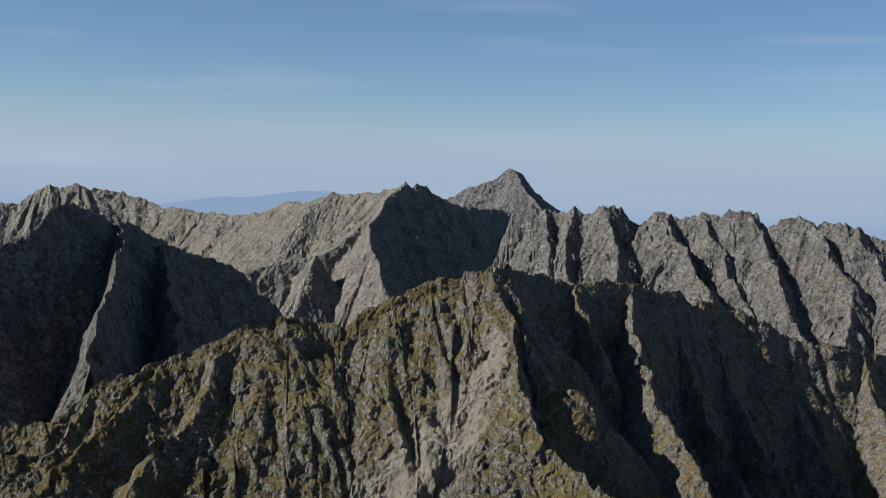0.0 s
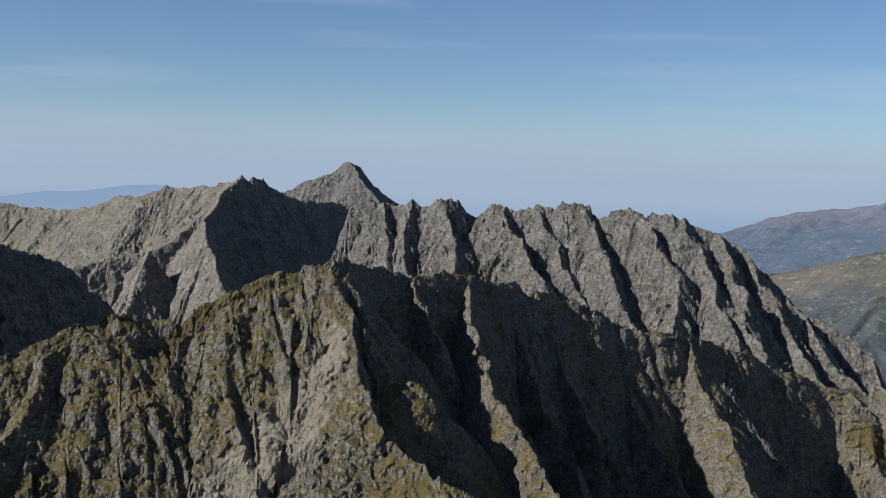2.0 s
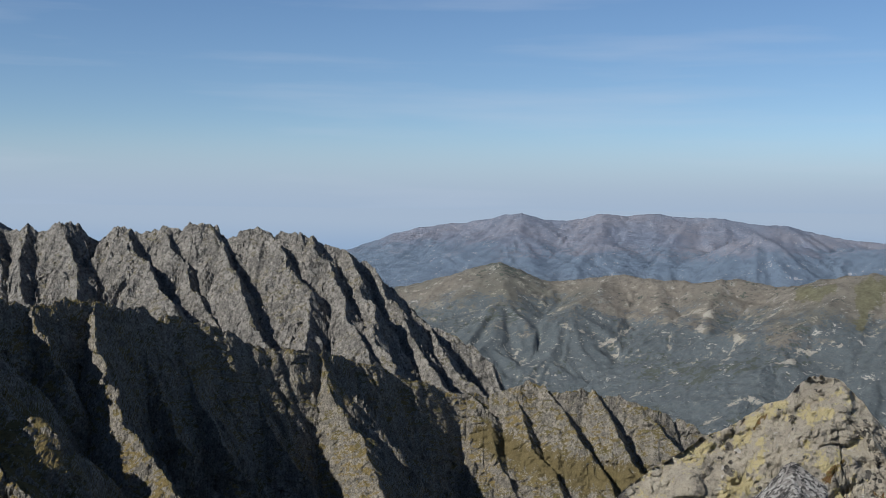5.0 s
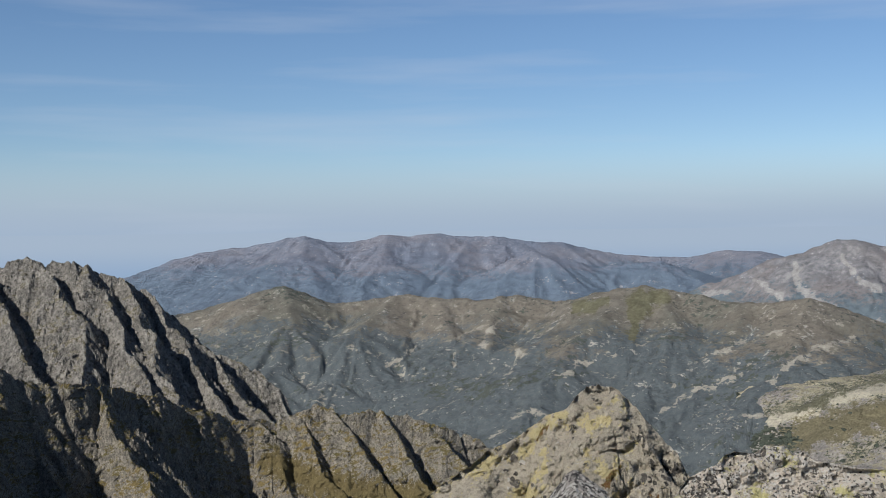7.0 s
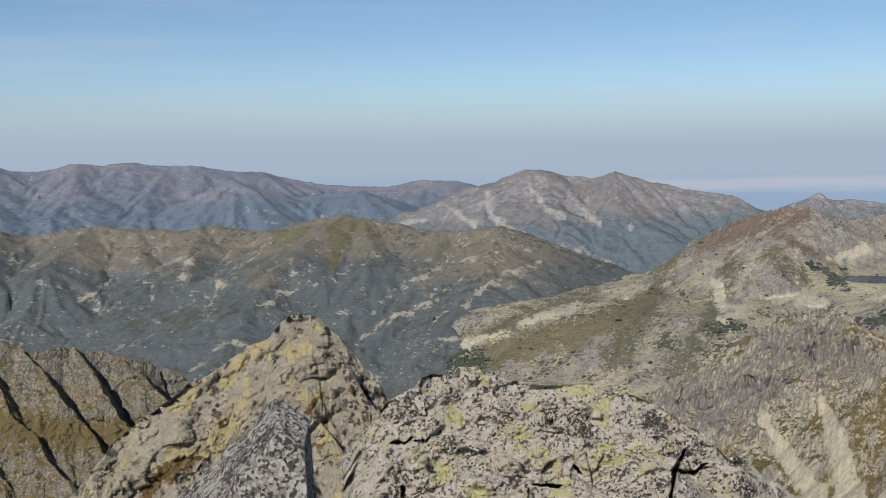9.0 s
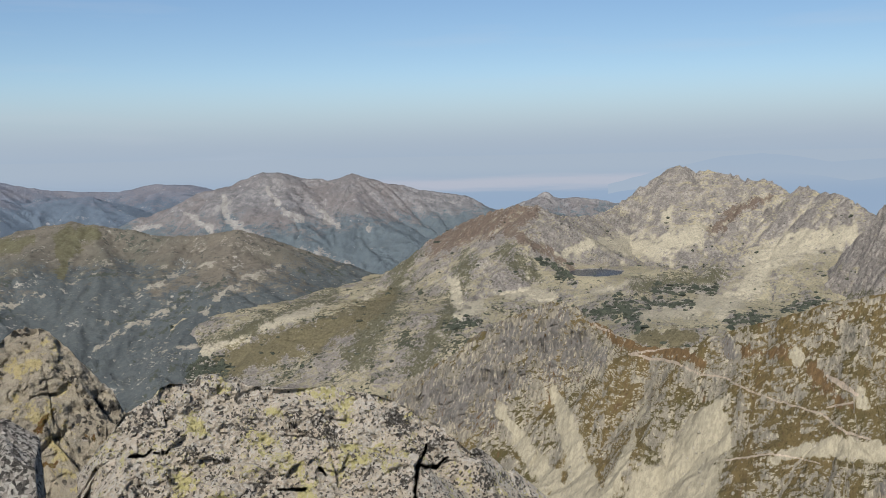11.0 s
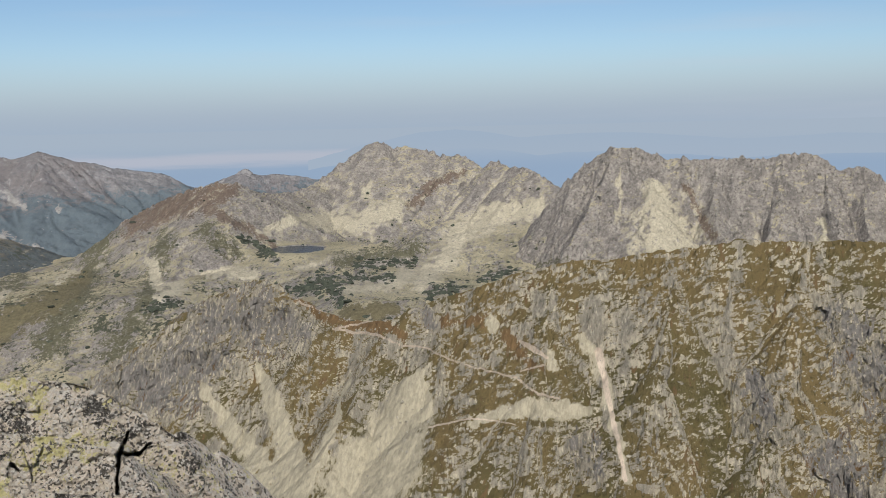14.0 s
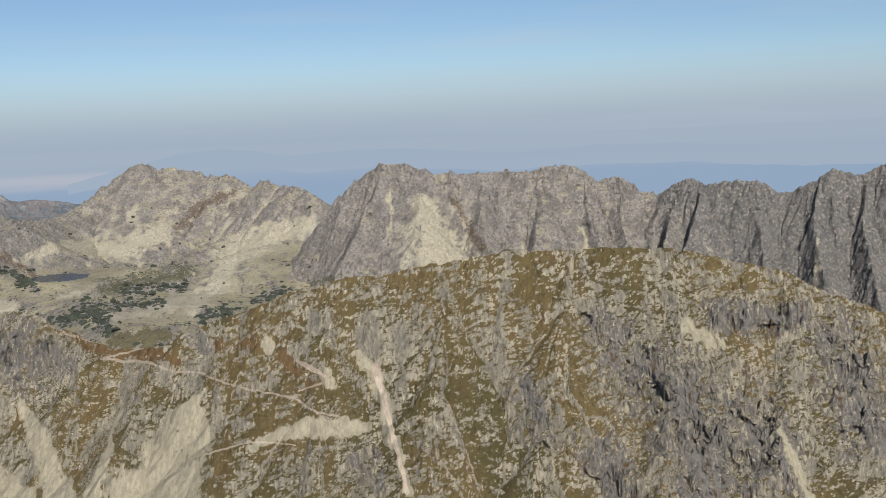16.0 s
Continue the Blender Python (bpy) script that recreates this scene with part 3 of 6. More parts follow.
# ---- the mountains ----
near = landform("near_ridge", (-23, 41), 0.07, (330, 400, 1030, 1140), 270, [
    ridge([(-22.15, -12.06, 532), (-20.70, -11.61, 536), (-19.22, -11.49, 538), (-17.84, -10.93, 540), (-16.20, -9.79, 546), (-14.91, -9.48, 550), (-12.30, -8.34, 560), (-10.84, -7.74, 564), (-9.37, -7.10, 568), (-7.47, -6.65, 574), (-6.09, -6.82, 577), (-4.98, -7.07, 578), (-3.89, -6.29, 582), (-2.54, -5.34, 587), (-0.61, -4.67, 592), (1.04, -4.20, 597), (2.41, -3.68, 600)], 1.2, 0.8, (2, 30, 0.4), crest=2.0),
    ridge([(2.41, -3.68, 600), (3.25, -3.75, 618), (4.93, -4.19, 650), (6.32, -4.54, 676), (7.14, -4.37, 692), (8.49, -4.09, 716), (9.30, -4.05, 730), (10.42, -4.76, 746), (11.22, -4.58, 758), (12.16, -4.81, 772), (14.17, -5.37, 798), (16.29, -6.30, 818), (17.59, -6.79, 828)], 1.2, 1.9, (2, 30, 0.4), crest=2.4),
    ridge([(17.46, -6.86, 832), (18.57, -6.61, 838), (19.27, -6.76, 842), (20.52, -6.83, 870), (21.91, -7.23, 896), (23.01, -7.24, 916), (23.86, -7.89, 930), (26.06, -8.61, 962), (27.42, -8.82, 975), (28.09, -8.97, 978), (29.27, -8.45, 980), (30.58, -8.19, 982), (31.51, -8.58, 984), (32.92, -8.36, 988), (33.96, -8.81, 992), (35.47, -8.96, 998), (37.18, -9.60, 1005), (36.95, -9.66, 1010), (38.56, -10.12, 1018), (40.16, -11.09, 1025)], 1.2, 2.3, (2.5, 30, 0.4), crest=2.0),
    spur([(2.41, -3.68, 600), (2.88, -5.10, 578.9), (3.50, -6.73, 556.3), (4.19, -8.08, 538.8), (4.17, -9.72, 518.8), (4.65, -11.20, 501.9), (5.96, -12.61, 486.6), (7.67, -13.71, 475.2), (9.22, -14.66, 465.7), (11.76, -16.41, 449)], 2.4, 0.75, (1.25, 22, 0.3)),
    spur([(6.32, -4.54, 676), (6.63, -5.49, 652), (7.39, -7.10, 634), (7.84, -8.17, 622)], 1.7, 1.3),
    spur([(9.17, -4.14, 728), (9.44, -5.90, 690), (9.91, -8.06, 636), (10.42, -9.65, 596), (11.53, -11.45, 570), (12.82, -13.20, 548), (14.37, -15.13, 525)], 2.2, 1.8, (7, 22, 0.3)),
    spur([(11.38, -5.26, 760), (11.88, -7.40, 736.3), (12.77, -9.49, 713.7), (13.43, -11.04, 695.8), (14.39, -12.80, 682.7), (15.40, -14.52, 671)], 1.8, 2.8, (2, 18, 0.3)),
    spur([(13.53, -5.68, 790), (13.89, -7.80, 765.5), (14.65, -9.88, 742.2), (15.63, -11.38, 723.8), (16.36, -12.87, 712.2), (17.21, -14.33, 701.9)], 1.8, 2.8, (2, 18, 0.3)),
    spur([(16.62, -6.82, 826), (17.08, -8.80, 803.9), (18.12, -11.23, 779), (19.42, -13.08, 762.2), (20.74, -15.17, 747.2)], 1.4, 2.8, (2, 18, 0.3)),
    spur([(19.82, -6.74, 856), (20.20, -7.61, 841.9), (20.70, -8.69, 824.9), (21.38, -10.04, 804.6), (22.02, -11.37, 785.3), (22.67, -12.68, 766.9), (23.44, -14.25, 745.9), (24.09, -15.79, 726)], 1.05, 2.0, (1.5, 20, 0.2)),
    spur([(27.28, -8.74, 974), (28.12, -9.72, 960.6), (28.70, -11.28, 939.7), (29.42, -12.82, 919.9), (30.01, -14.34, 900.8)], 1.2, 1.6, (1.5, 20, 0.3)),
    spur([(29.28, -8.47, 980), (30.13, -10.13, 955.3), (30.97, -11.65, 933.4), (31.81, -13.15, 912.6), (32.90, -14.60, 893.2)], 1.2, 1.5, (1.5, 20, 0.3)),
    spur([(31.11, -8.21, 983), (31.93, -9.48, 965.4), (33.03, -11.23, 941.9), (34.11, -12.69, 923), (35.18, -14.12, 905)], 1.3, 1.5, (1.5, 20, 0.3)),
    spur([(33.44, -8.38, 990), (34.25, -9.84, 969.7), (35.58, -11.79, 943.5), (36.64, -13.21, 925.1)], 1.3, 1.5, (1.5, 20, 0.3)),
    spur([(35.73, -9.07, 999), (36.51, -10.17, 983.7), (37.79, -11.57, 964.5), (39.07, -13.19, 943.1)], 1.3, 1.5, (1.5, 20, 0.3)),
    spur([(-0.33, -4.66, 593), (-0.41, -6.33, 575.8), (-1.03, -8.55, 554.1), (-1.52, -10.76, 534), (-2.28, -12.95, 515.2), (-3.33, -15.11, 497.6)], 1.5, 1.0, (1.5, 20, 0.3)),
    spur([(-3.89, -6.29, 582), (-4.96, -7.84, 566.7), (-5.17, -9.76, 548.6), (-4.55, -11.92, 529.3), (-4.73, -15.13, 502.5)], 1.4, 0.9, (1.5, 20, 0.3)),
    spur([(-7.20, -6.68, 574), (-7.69, -8.71, 554.3), (-8.18, -10.88, 534.5), (-7.57, -13.02, 516), (-6.94, -15.41, 496.6)], 1.9, 0.9, (1.5, 20, 0.3)),
    spur([(-9.37, -7.10, 568), (-10.93, -9.55, 539.4), (-11.96, -11.42, 519.2), (-13.78, -13.24, 500.7), (-15.05, -15.27, 481.2)], 1.5, 0.8, (1.5, 20, 0.3)),
    spur([(-12.30, -8.34, 560), (-14.38, -10.07, 537.7), (-16.16, -11.88, 515.9), (-18.17, -13.88, 493.6), (-19.41, -15.08, 480.9)], 1.3, 0.8, (1.5, 20, 0.3)),
    spur([(-16.20, -9.79, 546), (-17.21, -10.82, 535.8), (-18.20, -12.60, 518.8), (-20.17, -14.54, 501.2)], 1.4, 1.0, (1.5, 20, 0.3)),
], near_rock, warp=(8, 34), crust=((3.4, 24), (2.0, 10), (0.9, 4.2)), rock=((6.0, 30), (3.2, 12), (1.2, 4.5)), rough=((1.0, 9),), cuts=((58, 0.09, 42), (26, 0.05, 35), (11, 0.035, 40)), seed=1,
    parts=(("turf_flank", -99, 2.75, "sunlit flank of broken rock and dry turf"), ("shaded_face", 2.75, 16.3, "steep face in deep shadow"), ("rocky_shoulder", 16.3, 99, "shoulder of lit ribs and dark gullies")),
    cover=dict(turf=streaks([[(-14.90, -10.07, 0.222), (-12.29, -8.74, 0.194), (-9.63, -7.37, 0.166), (-7.74, -6.74, 0.139)], [(-6.00, -10.04, 0.333), (-4.96, -7.56, 0.388), (-2.25, -5.56, 0.277), (0.51, -4.77, 0.222)], [(-19.17, -14.72, 0.388), (-17.17, -12.89, 0.222), (-14.61, -11.26, 0.139)], [(-12.95, -14.82, 0.444), (-9.74, -13.82, 0.277)], [(28.02, -10.79, 0.555), (30.45, -11.96, 0.666), (33.08, -12.53, 0.777), (36.12, -12.76, 0.777)]]),
               slab=streaks([[(2.83, -7.31, 0.555), (2.07, -9.54, 0.832), (0.76, -11.77, 1.387), (-0.85, -13.98, 1.665), (-2.47, -15.62, 1.665)]])))
tagged(near, "near rocky ridge with steep dark gullies and dry turf", "mountain")

jag = landform("jagged_ridge", (-2, 36), 0.065, (1000, 1150, 1560, 1800), 230, [
    ridge([(3.28, -0.98, 1540), (4.24, -0.84, 1540), (5.21, -0.80, 1535), (5.90, -0.94, 1530), (6.58, -0.81, 1525), (6.87, -1.13, 1525), (7.26, -0.78, 1515), (7.74, -0.55, 1500), (8.62, -0.79, 1510), (8.92, -1.32, 1520), (9.46, -1.39, 1520), (10.37, -0.72, 1500), (11.06, -1.08, 1500), (11.72, -0.89, 1500), (12.51, -0.75, 1495), (13.18, -0.94, 1490), (13.95, -0.59, 1490), (14.86, -0.71, 1490), (15.41, -1.33, 1490), (16.04, -1.04, 1485), (16.91, -0.68, 1480), (17.82, -1.07, 1480), (19.06, -0.91, 1480)], 1.3, 1.9, (4.5, 40, 0.5), crest=6, ends=4.0),
    ridge([(18.99, -0.95, 1480), (19.83, -1.54, 1485), (20.66, -1.66, 1490), (21.63, -2.05, 1500), (22.33, -2.45, 1500), (23.18, -3.39, 1500), (25.14, -5.11, 1500), (26.25, -5.89, 1490), (27.34, -6.52, 1480), (28.17, -7.16, 1470), (29.01, -8.33, 1460), (30.12, -9.86, 1450)], 1.3, 1.5, (4, 50, 0.5), crest=4),
    spur([(4.80, -0.82, 1532), (5.26, -2.24, 1484.5), (5.05, -3.90, 1432.2), (5.83, -6.08, 1369)], 1.4, 1.3, (3, 44, 0.3)),
    spur([(6.44, -0.81, 1521), (5.96, -2.49, 1465.7), (6.29, -3.85, 1423.3), (6.92, -5.75, 1368.1)], 1.4, 1.3, (3, 44, 0.3)),
    spur([(7.67, -0.58, 1512), (8.23, -1.78, 1466.9), (8.31, -3.15, 1418.3), (8.28, -4.80, 1363.9), (8.59, -7.54, 1281.7)], 1.3, 1.25, (3, 44, 0.3)),
    spur([(10.68, -0.85, 1498), (11.39, -2.00, 1450.8), (12.25, -3.64, 1387.9), (13.52, -5.00, 1339.6), (14.95, -6.91, 1277)], 1.5, 1.1, (3.5, 26, 0.4)),
    spur([(12.34, -0.87, 1494), (13.19, -2.24, 1449.4), (14.11, -3.88, 1399), (15.06, -5.53, 1351.8), (16.36, -7.44, 1300.6)], 1.2, 1.5, (3.5, 26, 0.4)),
    spur([(14.68, -0.63, 1490), (15.46, -1.91, 1441.7), (15.84, -3.02, 1402.7), (16.57, -4.67, 1348), (17.59, -6.58, 1289.3), (18.33, -8.49, 1235.2)], 1.6, 1.3, (3.5, 26, 0.4)),
    spur([(17.04, -0.72, 1481), (18.32, -1.99, 1436.7), (19.13, -3.50, 1387.6), (19.35, -4.60, 1353.7), (19.12, -6.54, 1297.5), (20.02, -8.99, 1232.4)], 1.35, 1.05, (3.5, 26, 0.4)),
    spur([(19.40, -1.05, 1482), (20.41, -2.63, 1424.8), (21.28, -4.27, 1370), (21.88, -6.18, 1310.7), (23.04, -8.34, 1249.4)], 1.3, 1.25, (3.5, 26, 0.4)),
    spur([(20.94, -1.71, 1492), (22.08, -3.42, 1424.3), (22.68, -5.06, 1364.9), (22.71, -6.15, 1327.5), (23.86, -8.03, 1268), (24.99, -9.34, 1229.2)], 1.5, 1.1, (3.5, 26, 0.4)),
    spur([(22.33, -2.45, 1500), (23.48, -4.20, 1444.6), (24.48, -5.82, 1397), (25.21, -7.43, 1352.3), (26.89, -9.25, 1304.8)], 1.2, 1.5, (3.5, 26, 0.4)),
    spur([(24.30, -4.45, 1500), (25.71, -6.04, 1445.1), (26.83, -7.36, 1402.6), (28.22, -8.91, 1355.2)], 1.6, 1.3, (3.5, 26, 0.4)),
], ridge_rock, warp=(15, 60), crust=((2.5, 40), (2.2, 16), (1.4, 7)), rock=((6, 36), (3.2, 15), (1.6, 7)), rough=((3, 22),), cuts=((70, 0.09, 8), (31, 0.15, 14), (15, 0.12, 10)), seed=2,
    parts=(("summit_shoulder", -99, 9.5, "grey shoulder below the pointed peak"), ("ribbed_face", 9.5, 21, "face of parallel ribs and dark gullies"), ("descending_arm", 21, 99, "jagged arm that falls to the valley")))
tagged(jag, "jagged grey granite ridge with parallel ribs", "mountain")

dark = landform("shadowed_mountain", (-24, -4), 0.075, (760, 1380, 1480), 200, [
    ridge([(-24.58, -5.56, 860), (-22.25, -4.03, 900), (-20.82, -3.50, 930), (-19.85, -2.96, 950), (-19.00, -2.03, 970), (-18.13, -1.40, 1000), (-17.50, -1.38, 1020), (-16.86, -1.71, 1045), (-15.96, -2.08, 1080), (-14.80, -2.21, 1130), (-13.87, -2.84, 1170), (-12.41, -3.48, 1225), (-11.07, -3.80, 1275), (-9.71, -4.37, 1320), (-9.15, -5.18, 1335), (-8.03, -6.12, 1360), (-6.05, -8.13, 1380), (-4.88, -10.29, 1400)], 1.2, 1.6, (4, 44, 0.3), crest=4),
    spur([(-15.71, -2.13, 1075), (-15.36, -2.87, 1011.9), (-15.79, -4.48, 923.1), (-16.27, -6.35, 836.3), (-16.79, -8.46, 777.6), (-17.21, -10.82, 723.9)], 3.0, 2.6, (2, 30, 0.3)),
    spur([(-13.61, -3.10, 1155), (-13.23, -4.44, 1059.4), (-12.93, -6.06, 963.3), (-12.74, -7.67, 896.3), (-12.26, -9.82, 841.1)], 3.0, 2.6, (2, 30, 0.3)),
    spur([(-19.00, -2.03, 985), (-19.83, -3.74, 964.8), (-20.05, -5.57, 944.1), (-19.28, -7.66, 921.4)], 1.3, 1.7, (3, 30, 0.3)),
    spur([(-18.13, -1.48, 1000), (-18.48, -3.20, 979.3), (-18.32, -5.04, 958), (-18.54, -7.14, 934.7)], 1.3, 1.7, (3, 30, 0.3)),
], ridge_rock, warp=(8, 45), crust=((4, 34), (2.2, 14), (1.0, 6)), rock=((3.5, 34), (1.8, 13), (1, 6)), rough=((2, 16),), cuts=((60, 0.1, 8), (28, 0.09, -8), (13, 0.06, 8)), seed=3)
tagged(dark, "dark mountain with shaded rocky spurs", "mountain")

back = landform("back_ridge", (-24, 4), 0.075, (1450, 2350, 2500), 190, [
    ridge([(-24.38, -2.28, 2300), (-20.85, -1.37, 2300), (-19.99, -1.35, 2300), (-19.26, -0.72, 2300), (-18.70, -0.52, 2300), (-18.27, -0.69, 2300), (-17.32, -0.32, 2300), (-16.76, -0.62, 2300), (-15.47, -0.76, 2300), (-13.91, -1.17, 2270), (-13.51, -1.42, 2250), (-12.46, -1.37, 2220), (-11.66, -1.59, 2200), (-9.78, -1.64, 2150), (-8.43, -1.32, 2100), (-7.76, -0.97, 2050), (-6.67, -0.88, 2000), (-5.46, -0.32, 1950), (-4.90, -0.46, 1950), (-3.53, -0.31, 1920), (-2.70, -0.14, 1900), (-2.02, 0.16, 1880)], 1.2, 0.75, (6, 70, 0.3), crest=5),
    ridge([(-2.02, 0.16, 1880), (-1.47, 0.21, 1888), (-0.99, 0.03, 1905), (0.09, -0.68, 1960), (1.30, -0.92, 2010), (2.60, -0.95, 2060), (4.20, -1.20, 2110)], 1.2, 1.7, (4, 50, 0.3), crest=5),
    spur([(-1.88, 0.17, 1875), (-2.69, -0.58, 1815), (-3.62, -1.86, 1735), (-3.50, -3.10, 1670), (-2.84, -4.47, 1610), (-2.22, -6.38, 1545)], 1.35, 1.7, (3, 44, 0.3)),
    spur([(-3.76, -1.86, 1800), (-4.83, -2.87, 1757.9), (-5.10, -3.15, 1746.3), (-6.19, -3.46, 1733.9), (-8.09, -3.92, 1715.5), (-9.71, -4.37, 1698.1)], 1.6, 1.3, (4, 44, 0.3)),
    spur([(-5.46, -0.32, 1950), (-6.24, -1.80, 1895.6), (-7.03, -2.93, 1856.4), (-7.82, -4.05, 1818.8)], 1.2, 0.8, (4, 44, 0.3)),
    spur([(-3.99, -3.12, 1740), (-4.36, -4.79, 1696.9), (-3.89, -6.43, 1656.3), (-3.56, -8.08, 1617.4)], 1.6, 1.2, (3, 44, 0.3)),
    spur([(-6.19, -3.46, 1690), (-6.70, -4.85, 1655.2), (-7.20, -6.51, 1615.3), (-7.70, -8.16, 1577.2)], 1.5, 1.2, (3, 44, 0.3)),
    ], tan_rock, warp=(10, 70), crust=((5, 50), (3, 20), (1.4, 9)), rock=((5, 50), (2.5, 20), (1.5, 9)), rough=((3, 24),), cuts=((85, 0.09, 8), (36, 0.11, 14), (17, 0.09, 10)), seed=4,
    parts=(("sunlit_arm", -99, -9, "pale sunlit arm"), ("dark_summit", -9, 99, "summit with a shaded flank")))
tagged(back, "sunlit back ridge with a dark summit", "mountain")

peak = landform("pointed_peak", (-4, 9), 0.08, (2450, 2850, 3120), 110, [
    ridge([(-2.37, -1.96, 2800), (-0.60, -0.84, 2800), (0.22, -0.54, 2800), (1.17, 0.11, 2800), (2.40, 0.48, 2800), (2.94, 0.91, 2800), (3.26, 1.09, 2800), (3.62, 0.96, 2815), (3.92, 0.53, 2840), (4.20, 0.21, 2860), (4.77, -0.18, 2890), (5.20, -0.64, 2920), (7.02, -1.62, 3010)], 1.1, 1.3, (5.4, 70, 0.2), crest=3),
    spur([(3.34, 1.06, 2800), (3.79, 0.20, 2757.4), (4.36, -0.34, 2731.9), (5.09, -1.41, 2681.7)], 1.4, 0.8, (4.8, 60, 0.2)),
    spur([(1.99, 0.36, 2800), (1.74, -0.43, 2762), (1.23, -1.55, 2709.1)], 1.2, 0.9, (4.8, 60, 0.2)),
], pale_rock, warp=(8, 70), crust=((6, 60), (3, 24)), rock=((6, 50), (3, 22)), rough=((4, 40),), cuts=((110, 0.08, 8), (50, 0.07, -8), (24, 0.05, 8)), seed=5)
tagged(peak, "pale pointed granite peak", "mountain")

# hills painted as a haze-blue glow instead of lit slopes
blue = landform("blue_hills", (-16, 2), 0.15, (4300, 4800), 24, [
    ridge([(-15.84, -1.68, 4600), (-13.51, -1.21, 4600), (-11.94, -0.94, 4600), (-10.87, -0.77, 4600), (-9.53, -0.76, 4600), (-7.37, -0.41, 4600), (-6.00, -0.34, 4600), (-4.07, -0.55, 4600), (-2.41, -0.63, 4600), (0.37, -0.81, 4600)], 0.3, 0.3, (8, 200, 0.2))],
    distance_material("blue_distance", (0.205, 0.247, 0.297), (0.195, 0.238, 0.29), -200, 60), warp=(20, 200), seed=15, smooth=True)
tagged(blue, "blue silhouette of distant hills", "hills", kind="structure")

# these hills too only glow, close to the colour of the haze behind
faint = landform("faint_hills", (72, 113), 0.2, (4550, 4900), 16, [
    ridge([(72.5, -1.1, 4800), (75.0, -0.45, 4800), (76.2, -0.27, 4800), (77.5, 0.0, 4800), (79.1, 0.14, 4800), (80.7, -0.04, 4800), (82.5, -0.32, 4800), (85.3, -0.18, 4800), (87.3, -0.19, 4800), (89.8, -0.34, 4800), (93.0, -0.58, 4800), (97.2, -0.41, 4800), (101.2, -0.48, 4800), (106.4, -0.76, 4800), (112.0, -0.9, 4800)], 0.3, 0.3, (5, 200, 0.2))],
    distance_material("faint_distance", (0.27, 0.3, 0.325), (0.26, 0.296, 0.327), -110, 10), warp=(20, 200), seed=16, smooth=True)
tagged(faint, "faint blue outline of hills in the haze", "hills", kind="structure")

